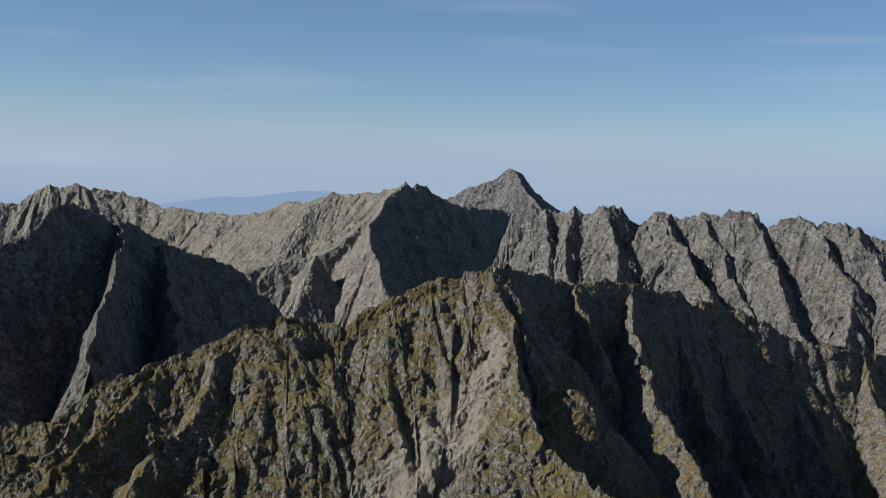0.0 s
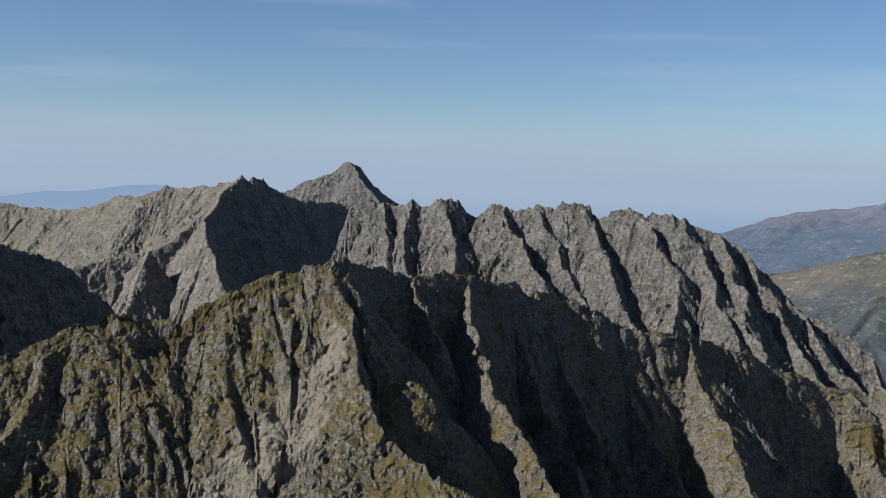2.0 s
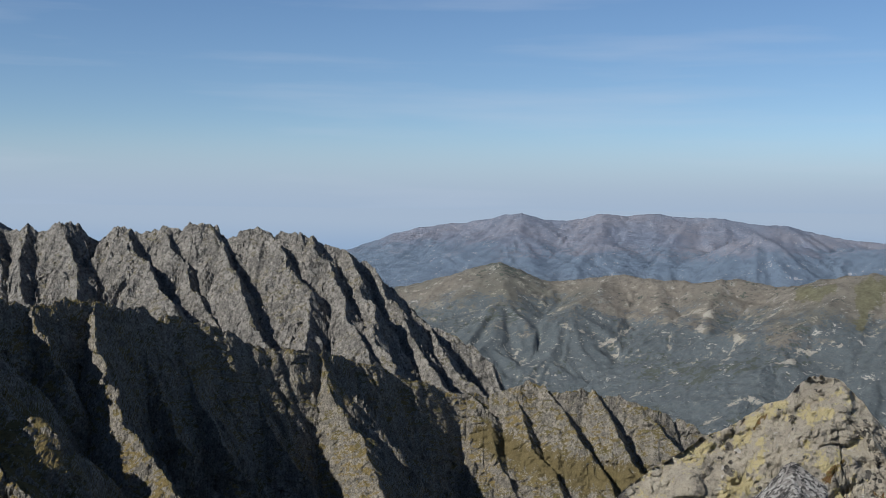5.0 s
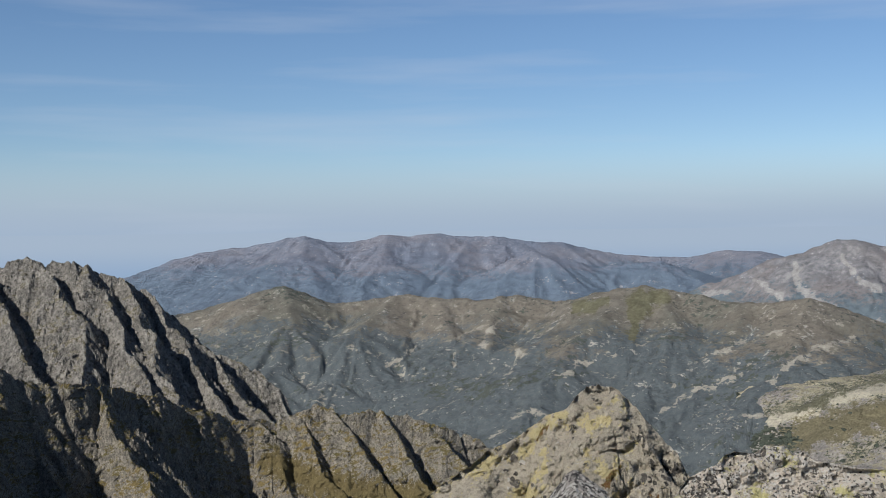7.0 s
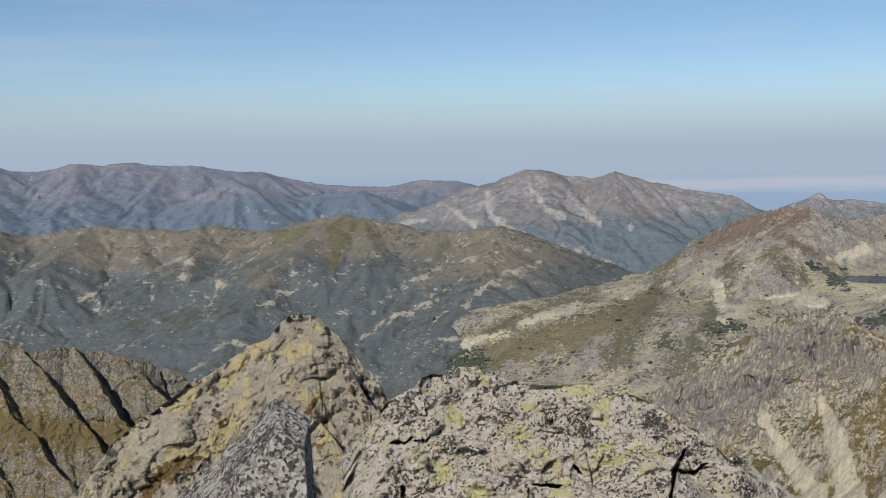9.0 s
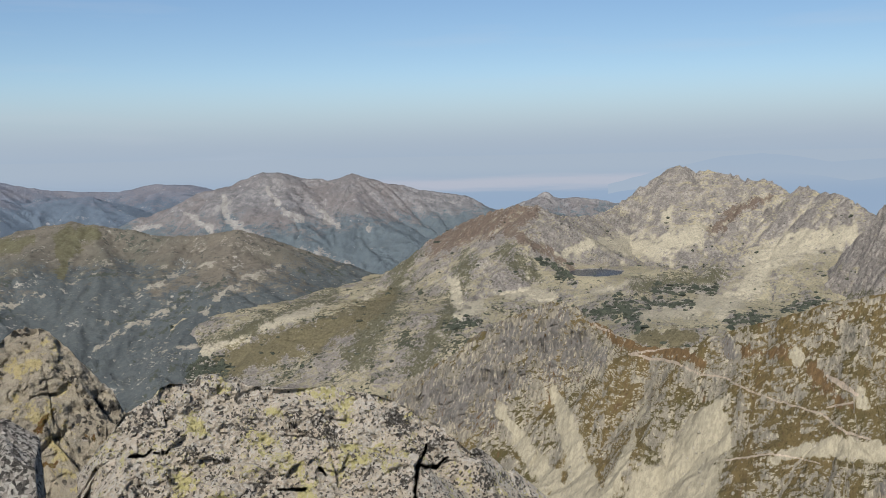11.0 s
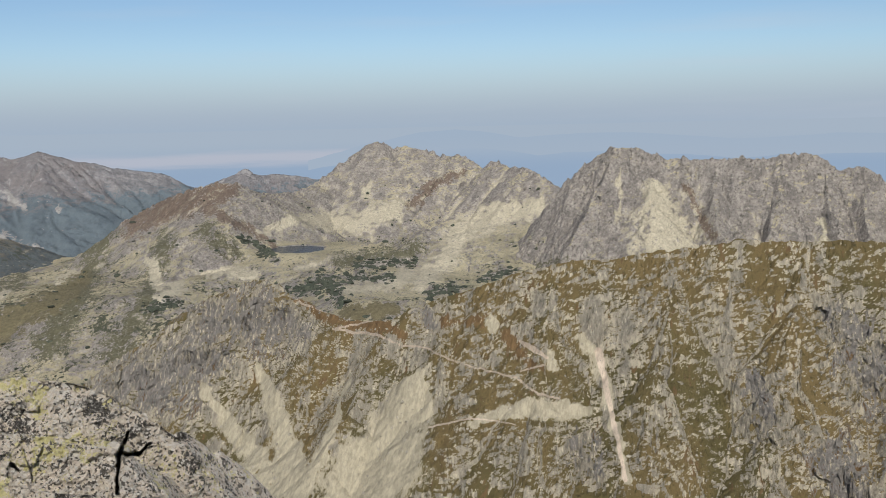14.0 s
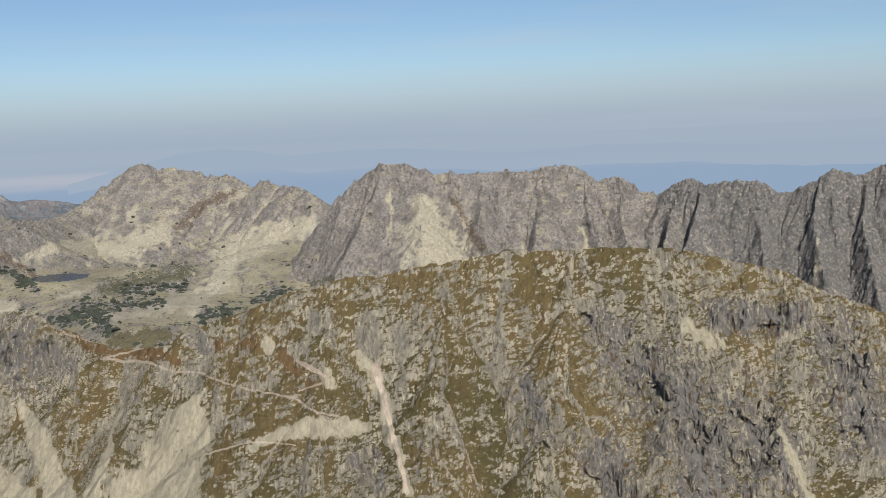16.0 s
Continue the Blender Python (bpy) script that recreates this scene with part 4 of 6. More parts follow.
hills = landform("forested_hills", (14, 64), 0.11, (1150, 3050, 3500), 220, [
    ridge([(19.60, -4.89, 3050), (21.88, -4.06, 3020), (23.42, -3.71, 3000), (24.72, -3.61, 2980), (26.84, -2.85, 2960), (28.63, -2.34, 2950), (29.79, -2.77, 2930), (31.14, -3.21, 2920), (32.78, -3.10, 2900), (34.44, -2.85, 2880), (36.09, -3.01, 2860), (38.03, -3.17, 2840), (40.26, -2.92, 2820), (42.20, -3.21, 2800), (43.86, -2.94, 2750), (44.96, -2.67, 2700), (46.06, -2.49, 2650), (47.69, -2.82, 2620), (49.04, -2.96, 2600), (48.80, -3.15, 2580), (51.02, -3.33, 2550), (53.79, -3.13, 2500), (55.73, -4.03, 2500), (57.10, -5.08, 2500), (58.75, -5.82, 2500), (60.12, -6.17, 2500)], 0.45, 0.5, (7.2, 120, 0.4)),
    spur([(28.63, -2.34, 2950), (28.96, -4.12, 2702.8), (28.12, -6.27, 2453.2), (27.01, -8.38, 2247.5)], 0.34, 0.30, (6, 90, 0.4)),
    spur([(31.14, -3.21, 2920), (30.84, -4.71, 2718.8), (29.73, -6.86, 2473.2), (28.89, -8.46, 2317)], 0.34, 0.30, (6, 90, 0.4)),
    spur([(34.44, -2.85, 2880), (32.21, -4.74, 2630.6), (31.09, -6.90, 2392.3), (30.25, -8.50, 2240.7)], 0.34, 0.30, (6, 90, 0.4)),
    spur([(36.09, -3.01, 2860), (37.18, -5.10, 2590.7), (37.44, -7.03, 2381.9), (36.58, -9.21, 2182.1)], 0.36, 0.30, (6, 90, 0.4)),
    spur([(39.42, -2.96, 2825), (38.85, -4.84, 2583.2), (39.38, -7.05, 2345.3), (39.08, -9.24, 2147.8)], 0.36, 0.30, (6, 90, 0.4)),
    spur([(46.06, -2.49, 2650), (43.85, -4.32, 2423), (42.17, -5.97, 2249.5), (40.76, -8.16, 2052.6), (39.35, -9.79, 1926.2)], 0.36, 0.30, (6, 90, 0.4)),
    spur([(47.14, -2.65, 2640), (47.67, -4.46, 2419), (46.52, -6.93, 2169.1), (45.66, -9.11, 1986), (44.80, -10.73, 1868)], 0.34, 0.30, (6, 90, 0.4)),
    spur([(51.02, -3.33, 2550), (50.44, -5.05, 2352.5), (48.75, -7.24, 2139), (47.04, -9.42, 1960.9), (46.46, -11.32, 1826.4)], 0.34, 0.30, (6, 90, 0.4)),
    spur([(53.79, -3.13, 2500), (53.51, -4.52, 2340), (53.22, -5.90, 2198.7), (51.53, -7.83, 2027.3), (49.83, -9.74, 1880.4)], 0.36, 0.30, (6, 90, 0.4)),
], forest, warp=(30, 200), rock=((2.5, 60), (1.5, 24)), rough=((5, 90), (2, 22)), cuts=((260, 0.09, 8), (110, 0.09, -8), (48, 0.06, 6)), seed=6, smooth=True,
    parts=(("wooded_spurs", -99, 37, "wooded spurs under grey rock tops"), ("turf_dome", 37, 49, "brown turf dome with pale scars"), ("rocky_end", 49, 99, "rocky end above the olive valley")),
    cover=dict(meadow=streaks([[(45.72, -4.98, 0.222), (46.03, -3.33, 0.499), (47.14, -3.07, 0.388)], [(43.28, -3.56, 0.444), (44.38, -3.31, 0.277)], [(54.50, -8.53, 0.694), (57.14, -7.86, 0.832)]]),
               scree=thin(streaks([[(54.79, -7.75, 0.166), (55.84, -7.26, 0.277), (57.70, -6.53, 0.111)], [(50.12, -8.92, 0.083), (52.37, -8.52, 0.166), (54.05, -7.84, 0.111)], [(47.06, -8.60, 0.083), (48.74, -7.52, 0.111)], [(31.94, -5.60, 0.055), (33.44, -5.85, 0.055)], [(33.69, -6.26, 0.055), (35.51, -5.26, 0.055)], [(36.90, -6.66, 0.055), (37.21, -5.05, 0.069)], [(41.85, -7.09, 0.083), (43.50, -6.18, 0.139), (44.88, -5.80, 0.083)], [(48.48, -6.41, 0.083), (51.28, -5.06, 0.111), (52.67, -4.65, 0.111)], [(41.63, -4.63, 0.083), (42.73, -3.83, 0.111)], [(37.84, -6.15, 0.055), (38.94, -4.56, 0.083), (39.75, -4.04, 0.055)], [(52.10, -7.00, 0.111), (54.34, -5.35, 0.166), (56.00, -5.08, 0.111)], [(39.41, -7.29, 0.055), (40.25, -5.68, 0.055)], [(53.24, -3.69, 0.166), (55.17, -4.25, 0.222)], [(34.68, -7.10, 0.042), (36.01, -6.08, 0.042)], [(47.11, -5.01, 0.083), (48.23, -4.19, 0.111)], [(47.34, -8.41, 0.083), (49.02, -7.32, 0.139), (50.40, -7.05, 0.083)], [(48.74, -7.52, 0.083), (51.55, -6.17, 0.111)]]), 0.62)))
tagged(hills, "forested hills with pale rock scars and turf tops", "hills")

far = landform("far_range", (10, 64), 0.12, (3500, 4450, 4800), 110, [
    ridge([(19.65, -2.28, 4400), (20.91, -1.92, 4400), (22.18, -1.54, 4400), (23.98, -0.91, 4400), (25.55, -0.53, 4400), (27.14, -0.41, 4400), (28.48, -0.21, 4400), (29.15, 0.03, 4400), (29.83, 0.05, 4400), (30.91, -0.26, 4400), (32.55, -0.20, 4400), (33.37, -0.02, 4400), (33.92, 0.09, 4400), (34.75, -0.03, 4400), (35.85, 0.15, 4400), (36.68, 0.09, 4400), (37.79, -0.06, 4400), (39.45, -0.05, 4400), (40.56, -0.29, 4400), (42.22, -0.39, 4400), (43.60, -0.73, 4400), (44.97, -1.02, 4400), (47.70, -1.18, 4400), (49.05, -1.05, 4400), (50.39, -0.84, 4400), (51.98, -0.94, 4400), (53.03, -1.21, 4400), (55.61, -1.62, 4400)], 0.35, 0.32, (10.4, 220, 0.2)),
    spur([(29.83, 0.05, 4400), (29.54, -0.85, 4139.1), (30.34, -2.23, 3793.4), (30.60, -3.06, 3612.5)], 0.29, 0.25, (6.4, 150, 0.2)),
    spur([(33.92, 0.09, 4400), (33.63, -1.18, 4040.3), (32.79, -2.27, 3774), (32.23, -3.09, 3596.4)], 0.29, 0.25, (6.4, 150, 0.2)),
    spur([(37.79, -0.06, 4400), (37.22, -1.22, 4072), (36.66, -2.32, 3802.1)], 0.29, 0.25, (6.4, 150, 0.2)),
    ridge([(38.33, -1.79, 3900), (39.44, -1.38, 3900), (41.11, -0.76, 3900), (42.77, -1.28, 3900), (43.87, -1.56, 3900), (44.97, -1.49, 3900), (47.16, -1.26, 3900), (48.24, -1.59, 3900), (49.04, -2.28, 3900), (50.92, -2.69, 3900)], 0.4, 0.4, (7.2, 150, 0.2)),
], hazy_far_slope, warp=(30, 250), rock=((4, 150), (3, 60)), rough=((6, 170), (4, 40)), cuts=((420, 0.09, 8), (190, 0.08, -8), (85, 0.06, 8)), seed=7, smooth=True,
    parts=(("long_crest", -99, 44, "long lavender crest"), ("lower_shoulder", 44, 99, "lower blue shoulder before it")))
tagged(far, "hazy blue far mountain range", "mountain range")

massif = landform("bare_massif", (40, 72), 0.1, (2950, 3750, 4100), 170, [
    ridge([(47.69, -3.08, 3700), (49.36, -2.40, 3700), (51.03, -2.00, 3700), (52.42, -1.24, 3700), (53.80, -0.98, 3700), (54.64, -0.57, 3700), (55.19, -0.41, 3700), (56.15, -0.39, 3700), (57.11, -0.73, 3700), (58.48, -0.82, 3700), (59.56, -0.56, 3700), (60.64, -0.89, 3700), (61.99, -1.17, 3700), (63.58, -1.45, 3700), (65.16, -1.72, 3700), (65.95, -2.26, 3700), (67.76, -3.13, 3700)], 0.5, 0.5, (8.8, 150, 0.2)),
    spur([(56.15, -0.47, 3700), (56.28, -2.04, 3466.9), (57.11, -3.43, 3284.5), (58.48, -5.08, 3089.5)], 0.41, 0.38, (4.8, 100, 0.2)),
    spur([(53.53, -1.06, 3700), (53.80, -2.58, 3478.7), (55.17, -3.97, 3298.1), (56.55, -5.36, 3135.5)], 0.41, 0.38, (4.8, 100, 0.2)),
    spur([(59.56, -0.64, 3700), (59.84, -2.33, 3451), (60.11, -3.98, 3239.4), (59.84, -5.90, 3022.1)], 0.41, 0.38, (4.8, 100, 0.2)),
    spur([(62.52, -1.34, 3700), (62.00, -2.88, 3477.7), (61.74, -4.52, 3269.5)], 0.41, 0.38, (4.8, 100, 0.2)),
], hazy_pale, warp=(24, 180), rock=((6, 90), (3, 36)), rough=((6, 140), (2, 36)), cuts=((240, 0.08, 8), (110, 0.08, -8), (50, 0.06, 8)), seed=8, smooth=True,
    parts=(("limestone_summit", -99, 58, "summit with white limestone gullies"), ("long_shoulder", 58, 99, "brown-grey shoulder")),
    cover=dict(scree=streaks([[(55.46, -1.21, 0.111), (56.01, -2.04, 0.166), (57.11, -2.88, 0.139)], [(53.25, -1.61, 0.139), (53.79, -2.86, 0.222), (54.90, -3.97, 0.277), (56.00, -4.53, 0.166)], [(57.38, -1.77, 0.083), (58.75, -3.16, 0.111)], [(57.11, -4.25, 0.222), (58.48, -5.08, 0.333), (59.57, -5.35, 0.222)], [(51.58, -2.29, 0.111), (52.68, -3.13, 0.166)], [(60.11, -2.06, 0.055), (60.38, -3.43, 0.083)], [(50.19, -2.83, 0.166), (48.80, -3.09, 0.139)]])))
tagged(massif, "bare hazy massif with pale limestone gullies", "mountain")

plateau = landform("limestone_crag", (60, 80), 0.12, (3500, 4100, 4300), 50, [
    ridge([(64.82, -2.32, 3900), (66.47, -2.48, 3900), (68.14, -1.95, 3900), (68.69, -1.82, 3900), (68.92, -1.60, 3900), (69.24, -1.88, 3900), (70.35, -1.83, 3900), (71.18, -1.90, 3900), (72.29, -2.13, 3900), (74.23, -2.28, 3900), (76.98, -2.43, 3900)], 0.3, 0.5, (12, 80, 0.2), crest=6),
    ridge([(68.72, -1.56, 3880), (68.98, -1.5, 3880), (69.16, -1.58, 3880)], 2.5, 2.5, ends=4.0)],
    hazy_pale, warp=(16, 120), rock=((8, 50),), cuts=((120, 0.06, 8), (50, 0.06, -8)), seed=18)
tagged(plateau, "far limestone crags with a small block on top", "mountain")

LAKE = pt(*[(71.35, -5.59, 2030)][0])
cirque = landform("cirque", (49, 113), 0.095, (1100, 2350, 2750), 290, [
    ridge([(59.05, -6.01, 2540), (60.40, -5.75, 2520), (61.49, -5.15, 2490), (63.15, -3.95, 2420), (64.81, -3.01, 2350), (66.47, -2.48, 2280), (67.58, -2.25, 2230), (68.41, -2.23, 2220), (69.24, -2.65, 2250), (70.34, -2.83, 2350), (71.45, -2.73, 2450), (72.57, -2.32, 2520), (73.40, -1.55, 2560), (74.51, -0.87, 2600), (74.92, -0.46, 2600), (75.48, -0.36, 2600), (76.16, -0.77, 2600), (76.71, -0.61, 2600), (78.08, -0.95, 2580), (78.35, -1.17, 2570), (79.17, -1.04, 2560), (79.98, -1.46, 2530), (80.52, -1.89, 2500), (81.06, -1.46, 2480), (81.86, -1.73, 2450), (82.80, -1.87, 2400), (83.73, -2.41, 2350), (84.26, -3.04, 2320)], 0.9, 0.75, (6, 90, 0.2), (150, 0.7), crest=9, ends=0.9),
    spur([(68.41, -2.23, 2220), (67.84, -3.75, 2098.7), (66.98, -5.12, 1999.4), (65.86, -6.21, 1926.9), (64.73, -7.29, 1859.7)], 0.6, 0.45, (4.5, 70, 0.2)),
    spur([(65.23, -2.88, 2330), (64.37, -4.80, 2174.7), (63.09, -6.97, 2021), (61.95, -8.85, 1903.4), (60.82, -10.71, 1799), (59.68, -12.54, 1705.7)], 0.6, 0.8, (5, 50, 0.3)),
    spur([(63.15, -3.95, 2420), (61.87, -6.39, 2224.6), (60.32, -8.80, 2059.2), (58.91, -11.16, 1917)], 0.6, 0.8, (5, 50, 0.3)),
    spur([(61.49, -5.15, 2490), (60.23, -7.16, 2327.8), (58.68, -9.54, 2159.8)], 0.6, 0.8, (5, 50, 0.3)),
    spur([(66.61, -2.51, 2275), (65.88, -4.82, 2102.6), (65.02, -6.74, 1977.5), (63.88, -8.64, 1866.7)], 0.6, 0.8, (5, 50, 0.3)),
    spur([(73.96, -1.59, 2580), (73.67, -2.97, 2497.2), (73.11, -4.07, 2434.5)], 0.8, 0.8, (4, 60, 0.2)),
    spur([(75.61, -0.64, 2600), (76.71, -2.43, 2503.1), (77.26, -3.81, 2433.3), (76.98, -4.92, 2380.1)], 1.1, 0.8, (4, 60, 0.2)),
    spur([(79.17, -1.21, 2560), (77.81, -2.99, 2454.3), (76.98, -4.36, 2378), (77.53, -5.74, 2306)], 1.0, 0.8, (4, 60, 0.2)),
    spur([(81.06, -1.63, 2480), (81.33, -2.99, 2410.7), (80.80, -4.09, 2357.7)], 1.0, 0.8, (4, 60, 0.2)),
    ridge([(71.44, -4.89, 2200), (72.00, -4.48, 2250), (72.83, -4.63, 2260)], 0.6, 0.6, (2.5, 30, 0)),
    ridge([(73.10, -6.29, 1850), (74.21, -5.88, 1900), (75.88, -5.88, 1900), (77.26, -5.33, 1950), (78.08, -4.37, 2050)], 0.5, 0.7, (3, 40, 0)),
    ridge([(64.73, -7.56, 1750), (66.96, -6.92, 1850), (69.19, -6.26, 1950), (71.15, -5.72, 2020), (74.21, -6.71, 1800), (76.98, -7.40, 1640), (79.19, -7.79, 1550), (81.91, -7.62, 1500)], 0.06, 0.3, (2, 60, 0), ends=0.5),
    ridge([(68.63, -6.67, 1900), (71.98, -6.56, 1830), (74.20, -8.23, 1450), (76.98, -8.22, 1450)], 0.1, 0.4, (2, 60, 0), ends=0.5),
    ridge([(68.64, -5.64, 2020), (71.16, -5.22, 2090), (73.11, -5.13, 2100), (76.98, -5.74, 1950), (79.72, -4.91, 2000), (82.42, -4.35, 2050)], 0.2, 0.2, (2, 60, 0), ends=0.5),
], basin_rock, warp=(12, 80), crust=((5, 44), (3.0, 18), (1.3, 8)), rock=((4, 40), (2, 18), (1.2, 8)), rough=((2, 24),), cuts=((130, 0.1, 8), (56, 0.09, -10), (25, 0.06, 8)), seed=9, level=(*LAKE, 48, 70), 
    cover=dict(red=streaks([[(63.42, -4.23, 0.444), (65.63, -3.16, 0.721), (67.57, -2.77, 0.610), (68.54, -2.51, 0.222)], [(67.01, -3.46, 0.222), (68.66, -4.31, 0.222), (70.32, -5.44, 0.111)], [(76.98, -3.54, 0.222), (78.35, -2.44, 0.222), (79.71, -1.90, 0.166)]]),
               scree=gullies([[(54.78, -8.02, 0.194), (56.09, -7.60, 0.277), (57.69, -7.07, 0.194)], [(50.44, -9.20, 0.222), (52.71, -8.83, 0.277), (54.25, -8.47, 0.194)], [(64.21, -5.62, 0.166), (64.74, -7.01, 0.277)], [(77.26, -7.40, 0.499), (78.63, -6.29, 0.610), (79.45, -4.91, 0.721), (81.07, -4.36, 0.610), (83.21, -3.80, 0.499)], [(69.77, -4.60, 0.277), (71.44, -4.06, 0.333), (74.22, -4.36, 0.610), (76.16, -3.81, 0.499)], [(64.73, -7.70, 0.333), (65.57, -7.03, 0.388)], [(66.96, -6.50, 0.166), (69.19, -6.67, 0.277)], [(71.42, -6.56, 0.194), (73.10, -6.15, 0.166)], [(60.11, -6.61, 0.222), (61.20, -6.10, 0.166)], [(75.06, -2.29, 0.166), (74.78, -2.98, 0.277)], [(73.65, -7.68, 0.277), (75.88, -7.40, 0.388), (76.98, -6.85, 0.333)], [(80.53, -3.81, 0.277), (83.47, -3.53, 0.222)]], 0.55, 12, 6),
               green=streaks([[(51.19, -9.12, 0.333), (54.26, -8.12, 0.499), (58.50, -6.42, 0.388)], [(62.32, -4.48, 0.5), (61.18, -6.92, 0.7), (59.49, -9.57, 0.7)], [(65.05, -4.81, 0.4), (64.18, -7.55, 0.5), (62.47, -10.23, 0.6)], [(66.99, -4.56, 0.444), (68.37, -5.69, 0.388)], [(73.38, -6.29, 0.388), (77.26, -5.74, 0.333)]]),
               pine=streaks([[(71.41, -7.67, 0.277), (72.81, -7.12, 0.388), (73.37, -8.23, 0.166)], [(77.81, -7.81, 0.222), (79.19, -7.66, 0.194)], [(64.17, -8.10, 0.222), (65.55, -7.99, 0.166)], [(74.21, -6.43, 0.194), (76.98, -6.30, 0.194)], [(80.28, -7.24, 0.166), (81.90, -6.94, 0.194)], [(50.42, -9.85, 0.499), (52.93, -9.76, 0.388)], [(73.65, -6.99, 0.166), (75.88, -7.13, 0.166)], [(68.65, -4.86, 0.139), (70.31, -5.99, 0.111)]]),
               meadow=streaks([[(73.64, -8.78, 0.388), (75.87, -8.64, 0.388)], [(52.93, -9.76, 0.6), (55.01, -8.96, 0.7), (57.65, -8.42, 0.7), (60.36, -7.16, 0.5), (61.19, -6.51, 0.333)]])),
    parts=(("valley_flank", -99, 72.5, "grey rocky flank above an olive valley"), ("red_knoll", 72.5, 80.2, "rounded knoll stained reddish brown"), ("granite_headwall", 80.2, 199, "granite headwall over pale scree")))
tagged(cirque, "rocky cirque of granite peaks above pale scree", "mountain")

wall = landform("granite_wall", (80, 113), 0.075, (1250, 1930, 2050), 210, [
    ridge([(83.87, -3.39, 1900), (84.65, -2.45, 1900), (85.04, -2.31, 1900), (85.30, -1.77, 1900), (86.07, -1.29, 1890), (87.09, -0.92, 1880), (88.11, -0.98, 1880), (88.87, -1.30, 1880), (90.12, -1.56, 1880), (90.25, -1.49, 1880), (92.46, -1.52, 1880), (94.12, -1.59, 1880), (94.68, -1.34, 1880), (96.18, -1.37, 1880), (96.59, -1.60, 1880), (97.12, -2.09, 1880), (98.34, -2.02, 1880), (99.27, -2.66, 1880), (100.21, -2.91, 1880), (100.89, -2.58, 1860), (101.70, -2.17, 1840), (102.48, -2.58, 1830), (103.80, -2.46, 1820), (104.84, -2.38, 1810), (106.24, -3.06, 1810), (107.14, -2.51, 1800), (108.27, -1.96, 1800), (109.63, -2.19, 1800), (110.56, -1.83, 1800), (113.68, -2.18, 1800)], 1.1, 1.35, (6, 70, 0.2), (170, 0.6), crest=9),
    spur([(87.23, -1.01, 1880), (86.04, -2.83, 1816.8), (85.12, -4.73, 1755.4), (84.19, -6.62, 1697.8)], 0.9, 1.5, (3.5, 50, 0.2)),
    spur([(88.73, -1.40, 1880), (88.50, -3.50, 1800), (88.15, -5.15, 1741.4), (87.78, -7.35, 1668.5)], 0.9, 0.75, (1, 50, 0.2)),
    spur([(91.91, -1.70, 1880), (91.56, -3.62, 1810.7), (92.04, -5.58, 1744.9), (92.24, -7.53, 1683.7)], 0.9, 1.5, (3.5, 50, 0.2)),
    spur([(94.40, -1.52, 1880), (94.61, -3.46, 1819.9), (93.99, -5.37, 1764)], 0.9, 1.7, (3.5, 50, 0.2)),
    spur([(96.59, -1.74, 1880), (96.82, -3.26, 1830.4), (97.31, -4.93, 1778.7)], 1.0, 2.0, (3.5, 50, 0.2)),
    spur([(98.34, -2.16, 1880), (98.44, -3.59, 1833.6), (98.67, -5.24, 1782.6)], 1.0, 2.0, (3.5, 50, 0.2)),
    spur([(100.89, -2.58, 1860), (100.72, -4.21, 1781.3), (100.33, -5.83, 1708.8)], 0.9, 3.5, (2.5, 50, 0.2)),
    spur([(102.22, -2.41, 1835), (101.99, -3.70, 1784.1), (101.50, -5.31, 1724.1), (101.20, -6.67, 1676.6)], 0.9, 2.4, (2.5, 50, 0.2)),
    spur([(104.32, -2.42, 1815), (104.81, -4.31, 1756.5), (105.03, -6.45, 1694.1), (105.26, -8.33, 1642.8)], 0.95, 1.9, (3.5, 50, 0.2)),
    spur([(107.64, -2.26, 1800), (107.37, -4.10, 1740.3), (107.60, -5.95, 1683.8), (108.33, -8.85, 1601.8)], 1.0, 2.2, (3.5, 50, 0.2)),
    spur([(109.88, -2.14, 1800), (109.62, -4.14, 1735.3), (109.85, -6.23, 1672.1), (110.51, -8.82, 1599.1)], 1.0, 2.0, (3.5, 50, 0.2)),
], basin_rock, warp=(9, 60), crust=((5, 38), (3.0, 16), (1.4, 7)), rock=((4, 40), (2, 16), (1.2, 7)), rough=((3, 22),), cuts=((85, 0.1, 8), (36, 0.12, 10), (17, 0.09, -8)), seed=12,
    parts=(("scree_face", -99, 90.5, "face with a pale scree cone"), ("ribbed_wall", 90.5, 199, "ribbed wall cut by dark gullies")),
    cover=dict(slate=lambda x, y, z, b, h: 0.55 * np.clip((b - 98.6) / 3.0, 0, 1), scree=gullies([[(88.69, -2.53, 0.166), (89.06, -3.52, 0.832), (89.41, -5.20, 1.665), (89.48, -6.87, 1.942)], [(96.51, -4.35, 0.139), (96.74, -5.74, 0.388)], [(87.18, -2.05, 0.083), (87.07, -4.54, 0.139)], [(107.61, -5.16, 0.055), (107.46, -7.27, 0.083)]], 0.36, 9, 5),
               red=streaks([[(90.20, -2.74, 0.139), (91.49, -5.28, 0.222)]]), pine=streaks([[(81.66, -7.58, 0.222), (85.04, -6.39, 0.166)]]), green=streaks([[(81.69, -7.03, 0.277), (84.47, -6.63, 0.277)]])))
tagged(wall, "granite wall of peaks with a pale scree face", "mountain")

